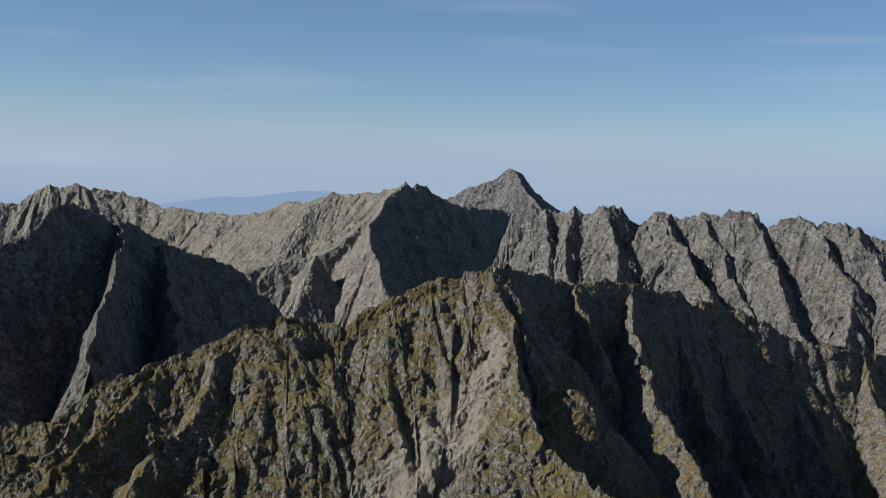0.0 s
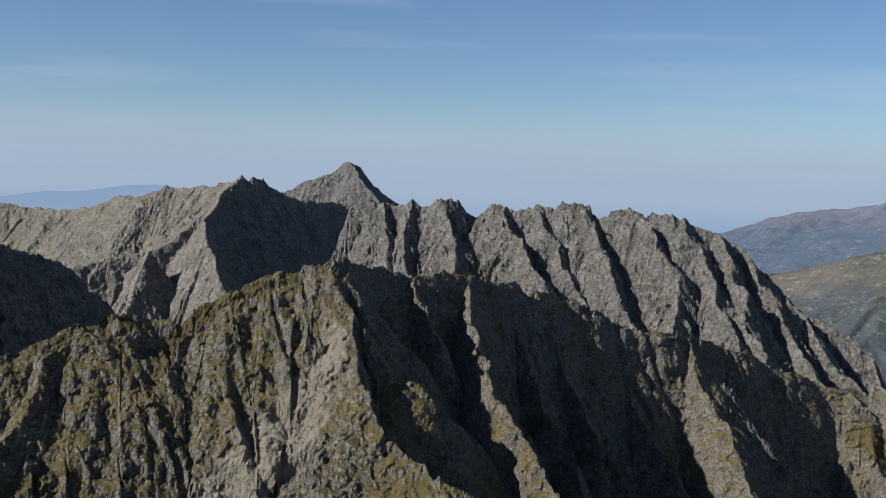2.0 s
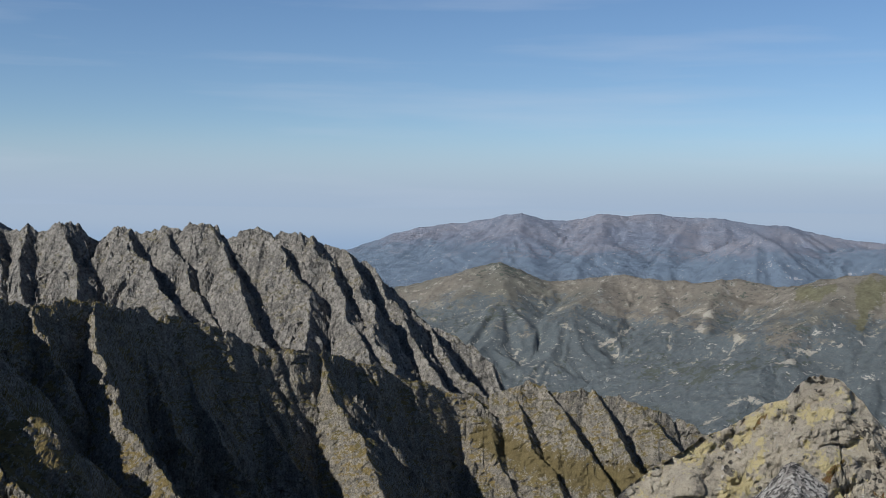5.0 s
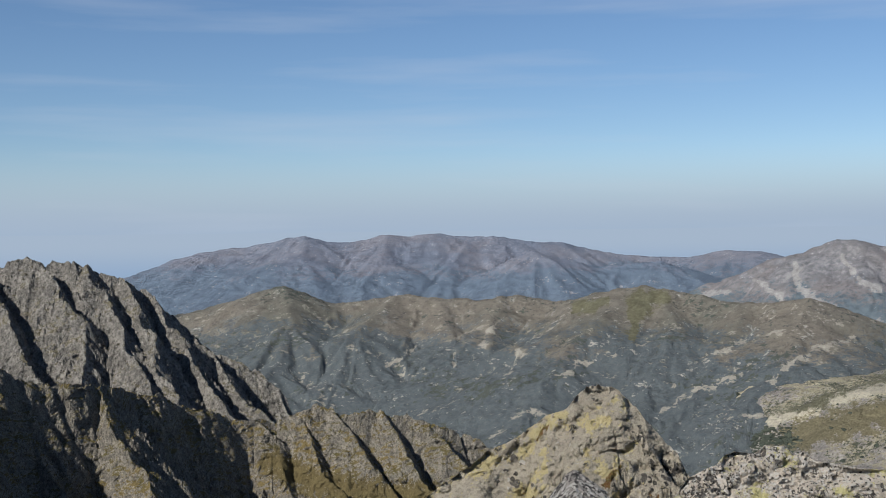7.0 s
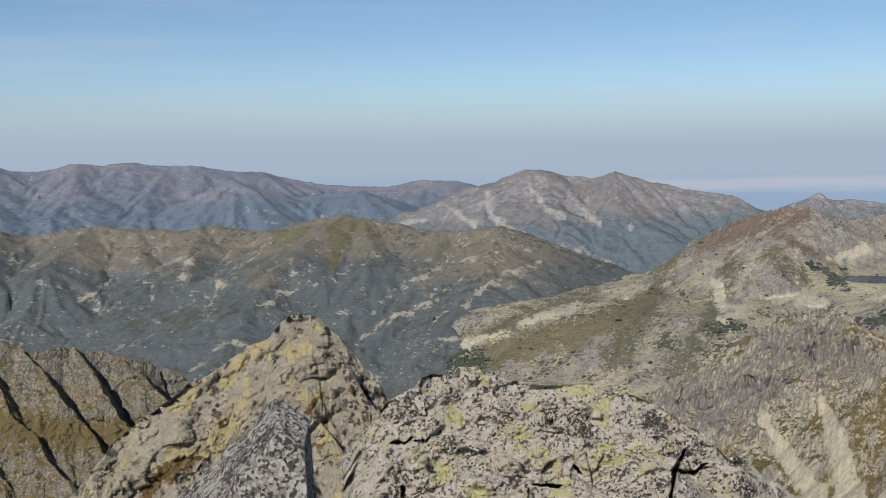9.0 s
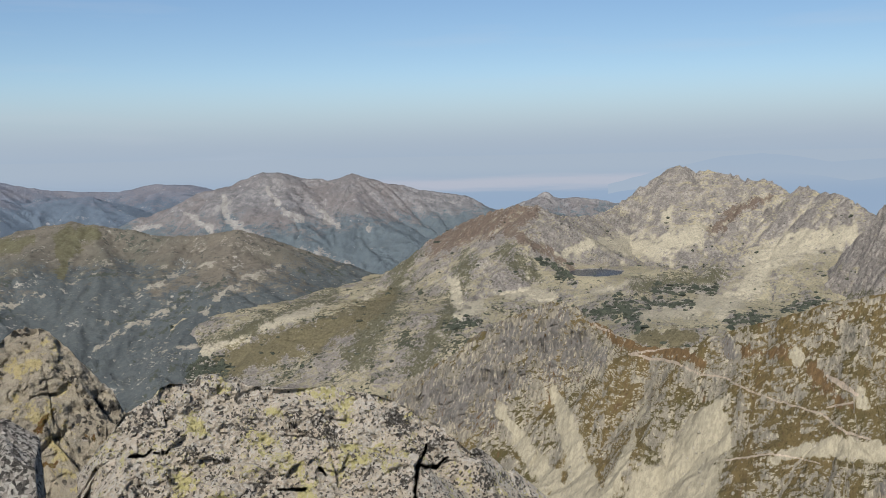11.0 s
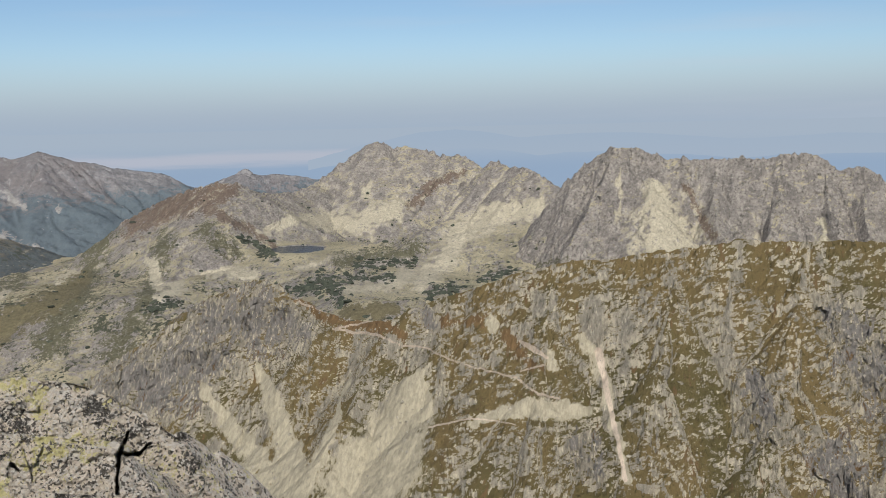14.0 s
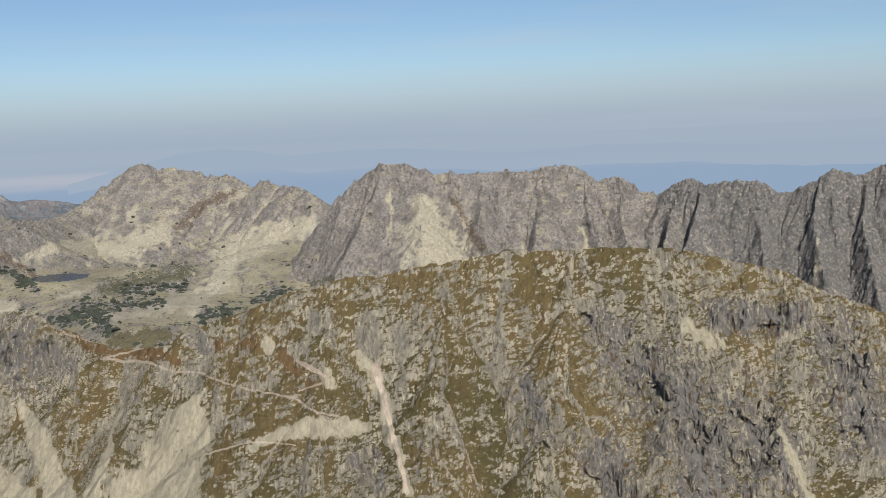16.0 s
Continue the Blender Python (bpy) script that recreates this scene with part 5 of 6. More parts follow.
CRAGS = streaks([[(66.93, -8.99, 0.971), (69.16, -8.75, 1.526), (71.12, -9.32, 0.832)], [(62.44, -11.59, 1.248), (64.66, -11.39, 1.665), (66.90, -10.36, 1.110)], [(98.79, -10.98, 1.387), (100.93, -12.61, 1.942), (102.21, -15.78, 2.219)], [(97.01, -15.28, 0.832), (98.07, -16.87, 1.110)], [(104.39, -13.64, 1.387), (105.15, -15.71, 1.387)], [(108.32, -9.89, 1.110), (109.79, -13.99, 1.387)], [(96.93, -8.77, 0.555), (98.27, -9.89, 0.832)], [(93.48, -11.97, 0.555), (94.24, -14.16, 0.694)], [(85.15, -15.42, 0.694), (85.67, -16.26, 0.694)], [(103.15, -8.85, 0.832), (106.80, -8.86, 0.555)], [(77.54, -9.04, 0.416), (78.09, -9.59, 0.333)]])
SLOPE_SCREE = streaks([[(77.26, -11.64, 0.222), (76.56, -13.68, 1.248), (75.30, -15.58, 1.942), (73.88, -17.45, 2.219)], [(69.27, -11.22, 0.139), (69.82, -12.60, 0.444), (70.36, -14.77, 0.666), (71.05, -16.92, 0.999)], [(66.60, -11.99, 0.166), (67.28, -13.37, 0.333), (69.08, -15.56, 0.610), (70.76, -17.18, 0.721)], [(73.77, -11.80, 0.083), (73.11, -13.44, 0.166), (72.62, -14.79, 0.250), (71.62, -16.39, 0.388)], [(85.27, -10.23, 0.333), (86.07, -11.26, 0.388), (86.50, -13.35, 0.277), (87.05, -15.40, 0.222), (87.47, -16.91, 0.222)], [(79.76, -14.29, 0.222), (81.68, -13.69, 0.388), (84.11, -13.60, 0.499), (85.44, -13.67, 0.277)], [(66.55, -14.97, 0.139), (68.23, -16.08, 0.388), (69.62, -17.43, 0.555)], [(105.70, -14.13, 0.139), (106.33, -15.67, 0.222), (107.21, -17.67, 0.222)], [(101.54, -9.38, 0.388), (102.86, -10.20, 0.333)], [(80.83, -9.27, 0.277), (80.97, -9.68, 0.222)], [(83.68, -11.09, 0.333), (83.82, -11.62, 0.222)]])
slope = landform("turf_slope", (60, 113), 0.07, (170, 300, 570, 640), 260, [
    ridge([(59.69, -12.41, 590), (61.07, -11.40, 570), (62.46, -10.51, 555), (64.14, -9.47, 540), (65.82, -8.36, 525), (66.94, -7.74, 515), (68.35, -7.21, 508), (69.74, -6.96, 500), (71.13, -7.88, 485), (72.25, -8.50, 470), (73.64, -9.00, 455), (75.04, -9.33, 445), (75.87, -9.11, 440), (76.98, -8.55, 436), (79.73, -7.79, 430), (81.90, -7.08, 425), (83.50, -6.65, 422), (85.09, -6.48, 420), (87.68, -6.21, 420), (89.45, -5.86, 420), (87.26, -6.36, 420), (90.08, -5.84, 420), (92.88, -5.47, 420), (95.65, -5.43, 420), (99.21, -5.45, 420), (101.09, -5.58, 420), (103.21, -6.02, 420), (106.06, -6.73, 420), (107.59, -7.40, 420), (108.84, -8.06, 420), (110.51, -8.82, 420), (113.68, -10.78, 420)], 0.9, 0.95, (2.2, 16, 0.1), crest=0.8),
    spur([(69.74, -6.96, 500), (68.60, -9.29, 482.1), (68.30, -10.93, 470.1), (68.69, -12.85, 456.7), (69.66, -14.76, 443.9), (70.77, -16.65, 431.8)], 0.9, 1.0, (1.5, 14, 0.1)),
    spur([(65.82, -8.36, 525), (65.51, -10.60, 505.6), (66.02, -13.06, 485.5), (67.39, -15.52, 466.6), (68.49, -17.15, 454.7)], 0.9, 0.8, (1.5, 14, 0.1)),
    spur([(63.02, -10.25, 550), (62.71, -11.87, 534), (64.04, -14.35, 511), (65.68, -16.80, 489.6)], 0.8, 0.8, (1.5, 14, 0.1)),
    spur([(72.80, -8.78, 465), (72.23, -10.98, 446.5), (71.37, -13.16, 429.3), (71.06, -15.32, 413.3), (71.33, -16.92, 401.9)], 0.85, 0.85, (1.2, 14, 0.1)),
    spur([(75.87, -9.11, 440), (74.75, -11.53, 419.9), (73.62, -13.71, 403), (72.19, -15.86, 387.3)], 0.75, 0.85, (1.2, 14, 0.1)),
    spur([(78.64, -8.07, 432), (78.23, -10.40, 411.6), (78.10, -12.58, 394), (78.38, -14.72, 377.8), (78.66, -16.84, 362.8)], 0.75, 1.0, (1.2, 14, 0.1)),
    spur([(83.77, -6.61, 422), (83.53, -9.21, 399.4), (83.02, -12.45, 374), (82.52, -16.69, 344.4)], 0.8, 0.75, (1.5, 14, 0.1)),
    spur([(89.52, -5.93, 420), (89.69, -8.54, 397.6), (88.70, -11.80, 372.4), (88.56, -15.06, 349.8), (89.00, -17.75, 332.6)], 0.8, 0.8, (1.5, 14, 0.1)),
    spur([(95.65, -5.43, 420), (95.54, -8.73, 392.8), (94.88, -12.01, 368.7), (93.92, -15.24, 347.2), (93.54, -17.89, 330.9)], 0.9, 0.8, (2, 14, 0.1)),
    spur([(100.82, -5.57, 420), (101.02, -8.84, 394.5), (100.67, -12.07, 371.8), (100.32, -15.28, 351.3), (99.98, -17.90, 335.7)], 1.0, 0.85, (2.5, 14, 0.1)),
    spur([(106.06, -6.73, 420), (106.28, -9.39, 399.4), (105.98, -12.55, 377), (105.41, -15.70, 356.7)], 1.1, 0.85, (2.5, 14, 0.1)),
    spur([(109.58, -8.44, 420), (109.81, -10.90, 401.3), (109.54, -13.49, 383.1), (109.26, -16.55, 363.1)], 1.1, 0.85, (2.5, 14, 0.1)),
], brown_turf, warp=(4, 20), crust=((1.2, 13), (0.6, 6), (0.25, 2.4)), rock=((2.0, 15), (1.5, 7), (0.7, 3)), rough=((0.8, 8), (0.4, 2.2)), cuts=((34, 0.03, 6), (13, 0.035, -6), (5.5, 0.04, 6)), seed=10,
    shape=lambda *p: (0.4 + 3.6 * CRAGS(*p)) * (1 - 0.9 * np.clip(2 * SLOPE_SCREE(*p), 0, 1)),
    parts=(("rock_knoll", -99, 75.5, "grey rock knoll above scree gullies"), ("turf_flank", 75.5, 92.5, "brown turf flank with a worn path"), ("craggy_flank", 92.5, 199, "flank of grey crags and turf")),
    cover=dict(crag=thin(CRAGS, 0.78),
               rust=streaks([[(71.3, -8.1, 0.2), (73.2, -9.15, 0.28), (75.4, -9.45, 0.3), (76.3, -9.9, 0.2)], [(78.5, -9.3, 0.25), (80.5, -9.4, 0.3)], [(81.6, -10.1, 0.25), (82.8, -11.4, 0.3)]]),
               scree=SLOPE_SCREE,
               path=streaks([[(70.58, -7.24, 0.042), (71.41, -8.22, 0.053), (73.08, -8.78, 0.053), (74.90, -9.14, 0.053)], [(74.90, -9.17, 0.042), (73.92, -9.36, 0.042), (72.94, -9.50, 0.053), (74.06, -9.72, 0.061), (75.04, -9.83, 0.061), (76.29, -10.42, 0.053), (77.54, -10.55, 0.047), (78.65, -11.16, 0.047), (80.02, -11.59, 0.042), (81.94, -12.08, 0.053), (83.03, -12.85, 0.053), (84.16, -13.12, 0.053)], [(82.20, -10.33, 0.061), (82.87, -10.71, 0.166), (83.55, -11.15, 0.061)], [(82.21, -11.81, 0.042), (83.42, -11.44, 0.042)], [(77.54, -14.42, 0.042), (79.76, -14.02, 0.042), (81.96, -14.35, 0.031)], [(86.07, -10.87, 0.222), (86.49, -12.96, 0.139), (86.99, -15.14, 0.111), (87.34, -16.92, 0.111)]], 0.07)))
tagged(slope, "brown autumn turf slope dotted with pale rocks", "mountain slope")
# ---- the lake ----
def lake():
    across = math.hypot(LAKE[0], LAKE[1])
    ux, uy = LAKE[0] / across, LAKE[1] / across
    bm = bmesh.new()
    ring = []
    for k in range(48):
        c, s = 90 * math.cos(k * math.tau / 48), 62 * math.sin(k * math.tau / 48)
        ring.append(bm.verts.new((LAKE[0] + c * ux + s * uy, LAKE[1] + c * uy - s * ux, LAKE[2])))
    bm.faces.new(ring)
    bmesh.ops.recalc_face_normals(bm, faces=bm.faces)
    me = bpy.data.meshes.new("lake")
    bm.to_mesh(me)
    m, t, b = nodes_of("lake_water")
    b.inputs["Base Color"].default_value = (0.022, 0.032, 0.046, 1)
    b.inputs["Roughness"].default_value = 0.25
    b.inputs["Specular IOR Level"].default_value = 0.12
    rip = add(t, "ShaderNodeBump", Height=noise_at(t, t.nodes.new("ShaderNodeTexCoord").outputs["Object"], 0.4), Strength=0.15, Distance=0.3)
    t.links.new(rip.outputs[0], b.inputs["Normal"])
    me.materials.append(m)
    return tagged(new("lake", me), "small dark mountain lake in the cirque", "lake", kind="structure")


lake()


# ---- the summit rocks ----
def lichen_rock(name, base, base2, yellow, size, black=0.5, gold=0.35, white=0.4):
    """Granite with crusts of black, white and yellow lichen; size: metres of its main patches."""
    m, t, b = nodes_of(name)
    pos = t.nodes.new("ShaderNodeTexCoord").outputs["Object"]
    big, mid = noise_at(t, pos, 1.0 / size, 4.0), noise_at(t, pos, 4.0 / size, 8.0, 0.7)
    fine, grain = noise_at(t, pos, 22 / size, 6.0, 0.7), noise_at(t, pos, 95 / size, 3.0, 0.7)
    cover = []
    for key in ('gold', 'pale', 'black', 'rust'):
        at = t.nodes.new("ShaderNodeAttribute")
        at.attribute_name = key
        cover.append(at.outputs["Fac"])
    shifted = [add(t, "ShaderNodeMapping", Vector=pos, Location=(k * 7.3, k * 3.1, k * 5.7)).outputs[0] for k in (1, 2, 3)]
    crust = [noise_at(t, v, s / size, 9.0, 0.75) for v, s in zip(shifted, (18, 9, 22))]
    zone = [noise_at(t, v, 1.3 / size, 2.0) for v in shifted]
    col = mix(t, ramp(t, mid, 0.32, 0.68), base, base2)
    col = mix(t, ramp(t, fine, 0.5, 0.7, 0.0, 0.7), col, tuple(c * 0.5 for c in base))

    def lay(col, k, share, colour, most, where=None):
        grown = calc(t, "ADD", crust[k], calc(t, "MULTIPLY", calc(t, "SUBTRACT", zone[k], 0.5), 0.6))
        if where:
            grown = calc(t, "ADD", grown, calc(t, "MULTIPLY", where, 0.17))
        return mix(t, ramp(t, grown, 0.72 - 0.3 * share, 0.76 - 0.3 * share, 0.0, most), col, colour)

    bend = add(t, "ShaderNodeTexNoise", Vector=pos, Scale=26 / size, Detail=3.0).outputs[1]
    warped = add(t, "ShaderNodeMixRGB", i0=0.035 * size, i1=pos, i2=bend)
    warped.blend_type = "ADD"

    def spots(col, scale, share, dark, light):
        cell = add(t, "ShaderNodeTexVoronoi", Vector=warped.outputs[0], Scale=scale / size)
        part = add(t, "ShaderNodeSeparateColor", Color=cell.outputs["Color"])
        drift = calc(t, "MULTIPLY", calc(t, "SUBTRACT", zone[0], 0.5), 0.6)
        low = calc(t, "ADD", calc(t, "SUBTRACT", part.outputs[0], drift), calc(t, "MULTIPLY", cover[2], -0.3))
        high = calc(t, "ADD", part.outputs[1], calc(t, "MULTIPLY", calc(t, "SUBTRACT", zone[2], 0.5), 0.6))
        col = mix(t, ramp(t, low, share * black + 0.05, share * black - 0.05, 0.0, 0.9), col, dark)
        return mix(t, ramp(t, high, 1.02 - share * white, 1.1 - share * white, 0.0, 0.85), col, light)

    col = spots(col, 9, 0.22, (0.06, 0.056, 0.052), (0.46, 0.43, 0.385))
    col = spots(col, 22, 0.36, (0.042, 0.039, 0.037), (0.55, 0.52, 0.47))
    col = lay(col, 0, black * 0.5, (0.04, 0.037, 0.034), 0.85, cover[2])
    col = lay(col, 1, gold, yellow, 0.85, cover[0])
    col = lay(col, 2, white * 0.3, (0.5, 0.465, 0.41), 0.75, cover[1])
    tuft = calc(t, "ADD", cover[3], calc(t, "MULTIPLY", calc(t, "SUBTRACT", crust[1], 0.5), 1.6))
    col = mix(t, ramp(t, tuft, 0.48, 0.62), col, mix(t, ramp(t, fine, 0.4, 0.6), (0.17, 0.085, 0.03), (0.2, 0.155, 0.05)))
    col = mix(t, ramp(t, grain, 0.55, 0.7, 0.0, 0.6), col, (0.05, 0.042, 0.038))
    col = mix(t, ramp(t, grain, 0.45, 0.32, 0.0, 0.55), col, (0.42, 0.39, 0.35))
    t.links.new(col, b.inputs["Base Color"])
    b.inputs["Roughness"].default_value = 0.92
    b.inputs["Specular IOR Level"].default_value = 0.12
    rise = calc(t, "ADD", calc(t, "ADD", mid, calc(t, "MULTIPLY", fine, 0.6)), calc(t, "MULTIPLY", grain, 0.25))
    bp = add(t, "ShaderNodeBump", Height=rise, Strength=1.0, Distance=size * 0.16)
    t.links.new(bp.outputs[0], b.inputs["Normal"])
    return m


block_rock = lichen_rock("lichened_granite", (0.44, 0.385, 0.315), (0.6, 0.53, 0.435), (0.49, 0.45, 0.19), 0.24, 0.48, 0.44, 0.8)
spire_rock = lichen_rock("yellowed_granite", (0.36, 0.318, 0.25), (0.5, 0.44, 0.335), (0.54, 0.455, 0.22), 1.2, 0.12, 0.42, 0.12)
black_rock = lichen_rock("black_lichened_granite", (0.26, 0.236, 0.21), (0.36, 0.326, 0.29), (0.33, 0.3, 0.22), 0.24, 1.0, 0.1, 1.0)

spire = landform("rock_spire", (28, 62), 0.055, (10, 13, 18, 22), 230, [
    ridge([(32.35, -15.90, 15), (34.21, -14.15, 15.2), (35.81, -12.71, 15.4), (37.71, -10.98, 15.6), (39.07, -10.24, 15.8), (40.43, -9.57, 16), (41.54, -8.78, 16), (42.64, -8.40, 16), (43.48, -7.58, 16), (44.31, -7.24, 16), (44.99, -7.45, 16), (45.67, -8.29, 16), (46.07, -9.18, 16), (47.04, -9.97, 16), (47.87, -10.48, 16), (48.41, -11.36, 16), (49.80, -13.02, 15.8), (51.46, -15.72, 15.6)], 2.0, 1.6, (0.06, 0.8, 0.5)),
    spur([(43.75, -7.42, 16), (42.89, -9.58, 15.7), (42.02, -11.72, 15.4), (40.33, -13.78, 15.1), (38.39, -15.76, 14.9), (36.20, -17.65, 14.7)], 0.9, 2.0, (0.1, 0.5, 0.3)),
    spur([(45.67, -8.29, 16), (46.19, -10.77, 15.7), (46.43, -12.95, 15.4), (45.83, -15.61, 15.1)], 1.6, 1.4, (0.1, 0.5, 0.3)),
    spur([(40.43, -9.63, 16), (39.30, -11.59, 15.7), (38.44, -13.67, 15.4), (36.78, -15.91, 15.1)], 1.4, 1.4, (0.1, 0.5, 0.3)),
], spire_rock, warp=(0.25, 1.2), crust=((0.36, 1.7), (0.2, 0.7), (0.09, 0.26), (0.03, 0.09)), rock=((0.2, 1.2),), cuts=((1.6, 0.05, 35), (0.7, 0.04, 35)), rough=((0.05, 0.5),), seed=21, floor=-30.0,
    parts=(("left_buttress", -99, 43.2, "ochre-stained buttress"), ("pinnacle", 43.2, 49.2, "faceted pinnacle"), ("right_shoulder", 49.2, 99, "dark grey shoulder")),
    cover=dict(gold=streaks([[(43.56, -10.71, 0.4), (44.60, -11.30, 0.5), (45.70, -10.42, 0.35)], [(38.15, -11.26, 0.5), (39.94, -10.48, 0.55), (41.91, -8.88, 0.3)], [(37.80, -14.04, 0.5), (39.32, -13.68, 0.5), (40.65, -12.23, 0.4), (41.60, -10.59, 0.25)], [(45.10, -12.79, 0.45), (46.20, -11.79, 0.3)], [(43.47, -9.37, 0.3), (44.40, -9.15, 0.3)]]),
               rust=streaks([[(36.6, -15.3, 0.45), (37.28, -14.75, 0.4), (38.03, -14.45, 0.35), (38.93, -14.02, 0.16)], [(44.31, -12.08, 0.1), (45.14, -11.06, 0.12)], [(44.53, -13.82, 0.12), (45.07, -13.59, 0.1)], [(46.45, -12.34, 0.06), (47.52, -13.06, 0.08)], [(41.11, -9.90, 0.12), (41.51, -9.26, 0.1)]]),
               pale=streaks([[(41.48, -11.16, 0.277), (42.34, -9.56, 0.333)]]), black=streaks([[(46.59, -11.87, 0.388), (47.30, -11.07, 0.333), (47.71, -11.89, 0.222)], [(44.02, -7.84, 0.166), (44.44, -7.58, 0.166)]])))
tagged(spire, "yellow-stained granite spire on the summit", "rock")


CRACKS = [[(62.92, -13.80, 0.05), (62.73, -14.33, 0.08), (62.46, -14.74, 0.14), (62.33, -15.53, 0.08), (62.28, -16.58, 0.08)], [(62.46, -14.79, 0.11), (63.28, -14.91, 0.08), (63.95, -14.41, 0.05)], [(48.44, -13.59, 0.055), (49.09, -13.68, 0.069), (49.46, -13.42, 0.055)], [(49.65, -13.61, 0.042), (50.36, -13.51, 0.042)], [(48.98, -15.82, 0.111), (49.08, -16.49, 0.139)], [(57.51, -14.75, 0.055), (57.87, -15.09, 0.055)], [(55.55, -15.66, 0.028), (56.81, -15.75, 0.083)]]
block = landform("summit_block", (46, 82), 0.05, (3.2, 4.8, 6.1, 7.5), 230, [
    ridge([(44.70, -16.36, 5.6), (46.97, -14.04, 5.6), (48.41, -11.69, 5.6), (49.26, -11.16, 5.6), (50.38, -10.71, 5.7), (51.45, -10.86, 5.7), (51.74, -10.03, 5.75), (52.77, -9.99, 5.75), (52.96, -10.75, 5.75), (53.53, -10.18, 5.75), (54.09, -10.65, 5.75), (55.71, -10.80, 5.75), (57.10, -11.07, 5.75), (58.48, -11.10, 5.75), (59.86, -11.21, 5.75), (61.23, -11.64, 5.7), (62.59, -12.48, 5.7), (63.94, -13.09, 5.65), (65.27, -13.77, 5.6), (65.87, -15.09, 5.5), (66.36, -16.61, 5.4)], 0.9, 1.5, (0.015, 0.25, 0.2)),
    ridge([(48.67, -13.27, 5.35), (51.49, -12.63, 5.4), (54.30, -12.77, 5.4), (57.09, -13.29, 5.35), (59.86, -13.76, 5.3), (62.60, -14.73, 5.2)], 0.5, 1.3, (0.01, 0.2, 0.2)),
    ridge([(47.50, -16.72, 5), (51.46, -15.46, 5.1), (54.29, -15.19, 5.1), (57.09, -15.69, 5.05), (61.25, -16.62, 4.9)], 0.4, 1.2, (0.01, 0.2, 0.2)),
], block_rock, warp=(0.03, 0.35), crust=((0.1, 0.42), (0.06, 0.17), (0.032, 0.07), (0.014, 0.03)), rock=((0.1, 0.36),), rough=((0.012, 0.12),), seed=22, floor=-9.0,
    cover=dict(gold=streaks([[(55.14, -13.31, 0.388), (55.83, -14.11, 0.499), (56.64, -15.03, 0.333)], [(59.06, -12.12, 0.388), (59.17, -14.26, 0.388)], [(55.28, -11.82, 0.250), (55.56, -11.95, 0.250)], [(52.45, -16.13, 0.388), (53.15, -15.94, 0.333)], [(50.76, -14.92, 0.277), (51.04, -15.05, 0.277)], [(57.09, -15.69, 0.277), (56.67, -15.96, 0.222)], [(51.49, -12.36, 0.333), (52.05, -12.63, 0.222)], [(58.48, -14.86, 0.388), (60.41, -14.02, 0.277)]]),
               pale=streaks([[(54.67, -12.17, 0.388), (55.81, -13.97, 0.388), (57.68, -15.55, 0.388)], [(57.32, -11.77, 0.166), (57.09, -14.63, 0.166)], [(51.92, -11.41, 0.222), (52.06, -11.95, 0.222)]]),
               black=streaks([[(57.79, -12.47, 0.388), (58.20, -13.40, 0.333)], [(65.28, -14.08, 0.388), (65.82, -15.36, 0.388)], [(61.23, -12.66, 0.333), (62.05, -13.17, 0.333)], [(48.69, -11.91, 0.444), (49.82, -11.38, 0.388)], [(54.30, -12.50, 0.222), (54.02, -13.04, 0.222)], [(62.59, -13.94, 0.444), (63.67, -13.63, 0.333)]])))
co = np.empty(len(block.data.vertices) * 3, np.float32)
block.data.vertices.foreach_get("co", co)
co = co.reshape(-1, 3)
cb, ch = np.degrees(np.arctan2(co[:, 0], co[:, 1])), np.degrees(np.arctan2(co[:, 2], np.hypot(co[:, 0], co[:, 1])))
cb, ch = cb + 0.12 * fbm(cb * 2.5, ch * 2.5, 3, 91), ch + 0.12 * fbm(cb * 2.5, ch * 2.5, 3, 92)
for nodes in CRACKS:
    co *= 1 + 0.035 * np.clip(1.5 - 1.3 * line_distance(cb, ch, nodes), 0, 1)[:, None]
block.data.vertices.foreach_set("co", co.ravel())
block.data.update()
tagged(block, "granite summit block with yellow lichen and dark cracks", "rock")

summit = landform("summit", (-180, 180), 2.0, (0.02, 8, 60, 420), 90, [
    ridge([(200, -22, 9), (200, -47, 1.5), (20, -47.5, 1.5), (57, -23, 6.3)], 0.6, 0.6)], near_rock, rough=((0.35, 4),), seed=11)
bm = bmesh.new()
bm.from_mesh(summit.data)
bmesh.ops.remove_doubles(bm, verts=[v for v in bm.verts if math.hypot(v.co.x, v.co.y) < 0.05], dist=0.2)
bm.to_mesh(summit.data)
bm.free()
tagged(summit, "rocky summit under the viewpoint", "summit")


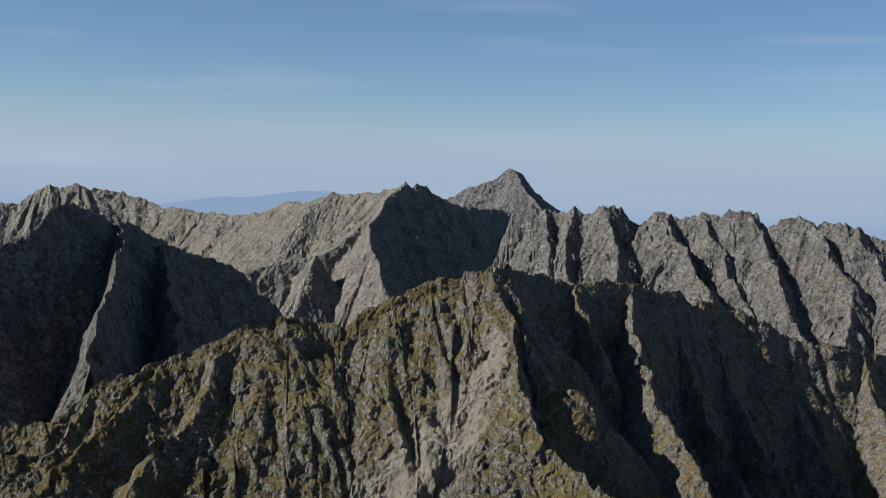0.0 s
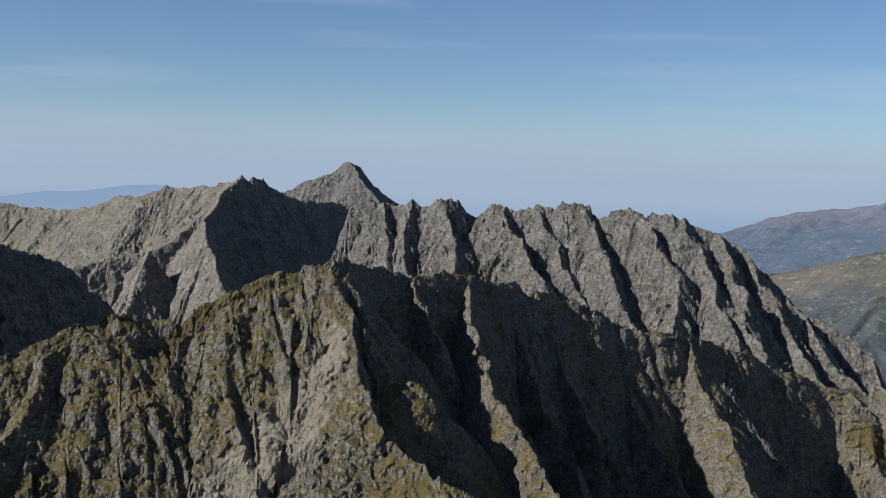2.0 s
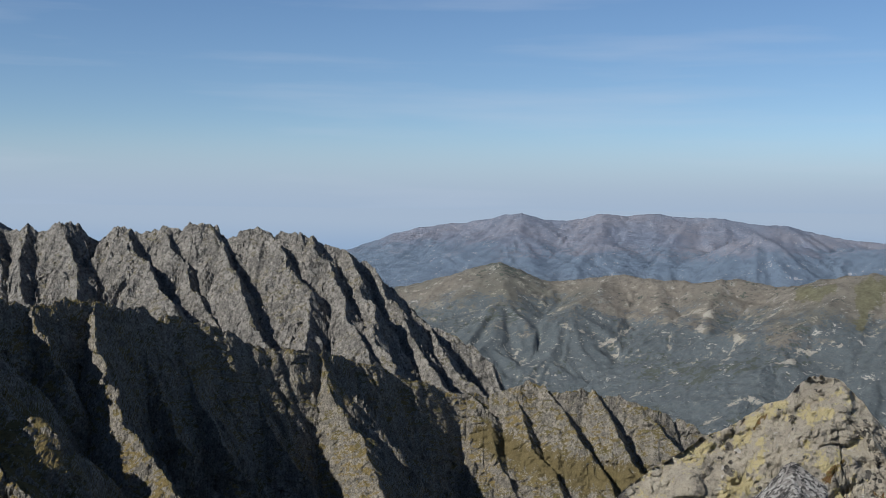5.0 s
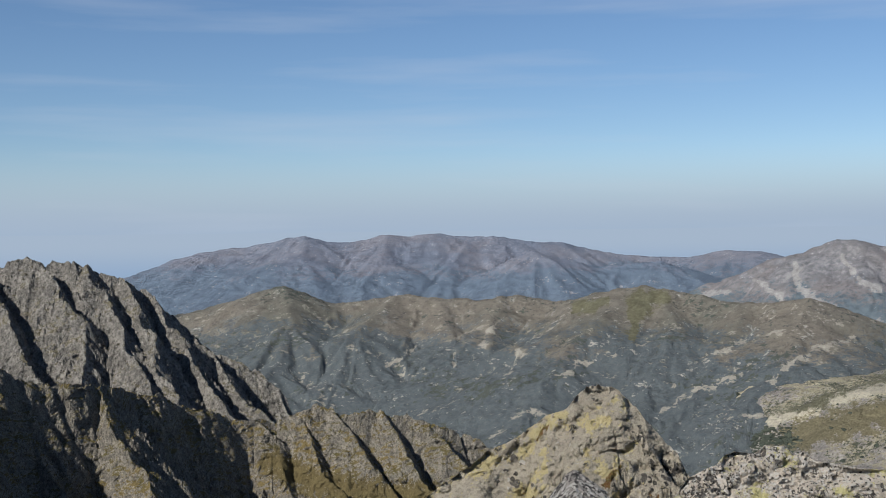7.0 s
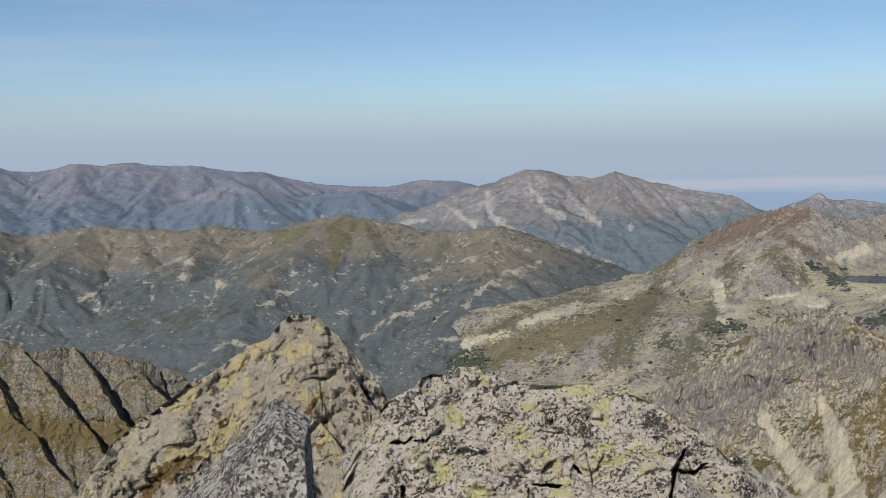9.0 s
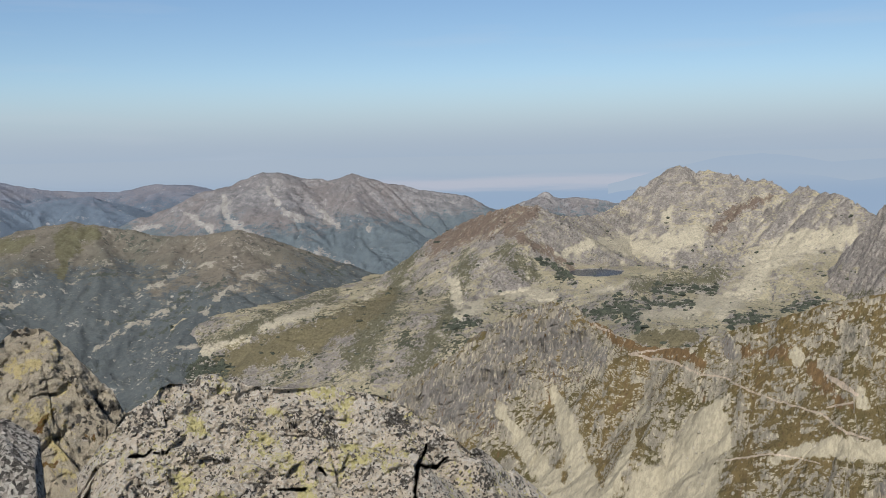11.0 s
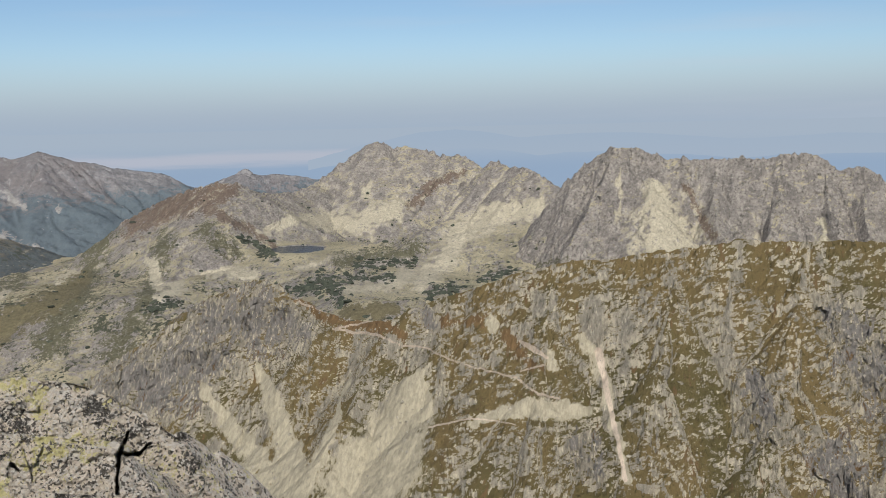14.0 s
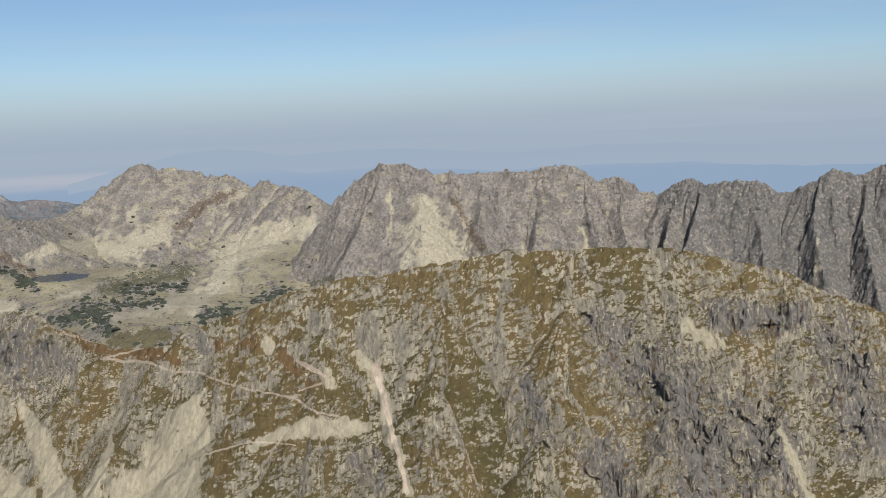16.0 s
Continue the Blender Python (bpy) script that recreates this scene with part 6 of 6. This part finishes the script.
def cut_stone(name, place, size, seed, material, label, planes=(), fine=4, rough=0.03):
    """An angular block: a ball cut flat by planes (normal and distance), given or by chance, with a broken skin."""
    pick = np.random.default_rng(seed)
    cuts = [(Vector(n).normalized(), d) for n, d in planes]
    if not cuts:
        chance = [Vector(pick.normal(size=3)).normalized() for _ in range(9)] + [Vector(v).normalized() for v in ((0, 0, 1), (1, 0.1, 0.1), (-1, 0, 0.1), (0, -1, 0.2))]
        cuts = [(n, 0.42 + 0.3 * pick.random()) for n in chance]
    bm = bmesh.new()
    bmesh.ops.create_icosphere(bm, subdivisions=fine, radius=1.0)
    d = np.array([v.co[:] for v in bm.verts], np.float32)
    d /= np.linalg.norm(d, axis=1)[:, None]
    reach = np.full(len(d), 1.6, np.float32)
    for n, a in cuts:
        facing = d @ np.array(n[:], np.float32)
        reach = np.minimum(reach, np.where(facing > 1e-3, a / np.maximum(facing, 1e-3), 9))
    u, w = d[:, 0] * reach * 5 + d[:, 2] * reach * 3.5, d[:, 1] * reach * 5 - d[:, 2] * reach * 3.5
    reach = reach * (1 + rough * (fbm(u, w, 5, seed, 0.6) + 0.8 * facets(u * 1.5, w * 1.5, seed)))
    for v, p in zip(bm.verts, d * reach[:, None]):
        v.co = p
    bm.transform(pose(*pt(*place)) @ pose(0, 0, 0, 0, 0, -place[0]) @ Matrix.Diagonal((*size, 1)))
    me = bpy.data.meshes.new(name)
    bm.to_mesh(me)
    bm.free()
    me.materials.append(material)
    return tagged(new(name, me), label, "rock", group="summit blocks")


boulder = cut_stone("lichen_boulder", (42.75, -15.3, 3.9), (1, 1, 1), 44, black_rock, "angular boulder crusted with black and white lichen", (
    ((1, -0.07, 0.07), 0.112), ((-0.73, -0.15, 0.687), 0.14), ((-0.3, -0.2, 0.95), 0.196), ((0.56, -0.1, 0.82), 0.182), ((-0.1, -1, 0.4), 0.17), ((-0.6, -0.8, 0.2), 0.2),
    ((0, 1, 0.3), 0.22), ((-1, 0.1, 0), 0.55), ((0, 0, -1), 0.75)), 6, 0.09)
for k, (place, size, label) in enumerate((
        ((52.24, -10.72, 5.72), (0.075, 0.07, 0.1), "square granite block standing on the summit block"),
        ((53.52, -10.81, 5.72), (0.06, 0.06, 0.07), "small pointed granite block on the summit block"),
        ((51.0, -11.2, 5.66), (0.07, 0.07, 0.07), "low granite block at the edge of the summit block"),
        ((49.6, -11.75, 5.62), (0.08, 0.07, 0.07), "dark lichened granite block at the summit's edge"))):
    cut_stone("granite_block", place, size, 40 + k, block_rock, label)


# ---- loose stones and dwarf pines ----
def scatter(name, whole, count, sizes, squash, sink, chance, material, label, category, seed, stray=0.0):
    """Small lumps strewn over the sheets of a mountain; chance: how likely one lies at each point."""
    pick = np.random.default_rng(seed)
    spots, weights = [], []
    for ob in whole.children or (whole,):
        me = ob.data
        co = np.empty(len(me.vertices) * 3, np.float32)
        me.vertices.foreach_get("co", co)
        spots.append(co.reshape(-1, 3))
        values = {}
        for key in me.attributes.keys():
            at = me.attributes[key]
            if at.data_type == "FLOAT":
                v = np.empty(len(me.vertices), np.float32)
                at.data.foreach_get("value", v)
                values[key] = v
        weights.append(chance(values, spots[-1]))
    spots, weights = np.concatenate(spots), np.concatenate(weights).astype(np.float64)
    chosen = spots[pick.choice(len(spots), count, False, weights / weights.sum())]
    chosen[:, :2] += stray * pick.normal(size=(count, 2))
    bm = bmesh.new()
    bmesh.ops.create_icosphere(bm, subdivisions=1, radius=1.0)
    ball = np.array([v.co[:] for v in bm.verts], np.float32)
    faces = np.array([[v.index for v in f.verts] for f in bm.faces])
    bm.free()
    size = (sizes[0] + (sizes[1] - sizes[0]) * pick.random(count) ** 2.5)[:, None, None]
    lump = ball[None] * (1 + 0.35 * pick.normal(size=(count, len(ball), 1)).clip(-1.3, 1.3)) * (0.7 + 0.6 * pick.random((count, 1, 3)))
    lump[..., 2] *= squash
    co = chosen[:, None] + lump * size
    co[..., 2] -= (sink * size[..., 0])
    tri = (faces[None] + (np.arange(count) * len(ball))[:, None, None]).reshape(-1, 3)
    me = bpy.data.meshes.new(name)
    me.from_pydata(co.reshape(-1, 3).tolist(), [], tri.tolist())
    me.materials.append(material)
    return tagged(new(name, me), label, category, kind="stuff")


def plain(name, dark, light, size):
    m, t, b = nodes_of(name)
    pos = t.nodes.new("ShaderNodeTexCoord").outputs["Object"]
    shade = t.nodes.new("ShaderNodeNewGeometry").outputs["Random Per Island"]
    col = mix(t, shade, dark, light)
    col = mix(t, ramp(t, noise_at(t, pos, 5.0 / size), 0.45, 0.65, 0.0, 0.7), col, tuple(c * 0.5 for c in dark))
    t.links.new(col, b.inputs["Base Color"])
    b.inputs["Roughness"].default_value = 0.95
    b.inputs["Specular IOR Level"].default_value = 0.1
    return m


stone_grey = plain("loose_granite", (0.19, 0.175, 0.145), (0.3, 0.275, 0.225), 2.0)
pine_green = plain("dwarf_pine", (0.036, 0.043, 0.034), (0.064, 0.07, 0.052), 6.0)
scatter("loose_stones", slope, 4000, (0.2, 0.8), 0.7, 0.3, lambda a, p: 0.35 + 0.5 * a["crag"] * (1 - a["scree"]) - 0.25 * a["path"], stone_grey, "pale granite stones strewn over the turf", "stones", 61)
scatter("dwarf_pines", cirque, 3000, (2.0, 6.0), 0.6, 0.1, lambda a, p: 1e-6 + (p[:, 2] < -110) * (0.006 + 1.6 * a["pine"] ** 2), pine_green, "dark dwarf pine patches on the cirque floor", "shrubs", 62)


def woods(b0, b1, near_by, far_off, low):
    """Where trees stand: between two bearings and two distances, thinning out above a height."""
    def chance(a, p):
        b, r = np.degrees(np.arctan2(p[:, 0], p[:, 1])), np.hypot(p[:, 0], p[:, 1])
        patch = fbm(p[:, 0] / 160, p[:, 1] / 160, 4, 33)
        return ((b > b0) & (b < b1) & (r > near_by) & (r < far_off)) * np.clip((low - p[:, 2] + 120 * patch) / 60, 0, 1) * np.clip(0.7 + 2.2 * patch, 0.02, 1) + 1e-9
    return chance


spruce = plain("spruce", (0.072, 0.077, 0.06), (0.1, 0.102, 0.078), 8.0)
scatter("valley_forest", ground, 7000, (1.8, 4.5), 1.4, 0.0, woods(46, 68, 1200, 2300, -240), spruce, "dense dark spruce forest on the valley floor", "forest", 63, 18.0)
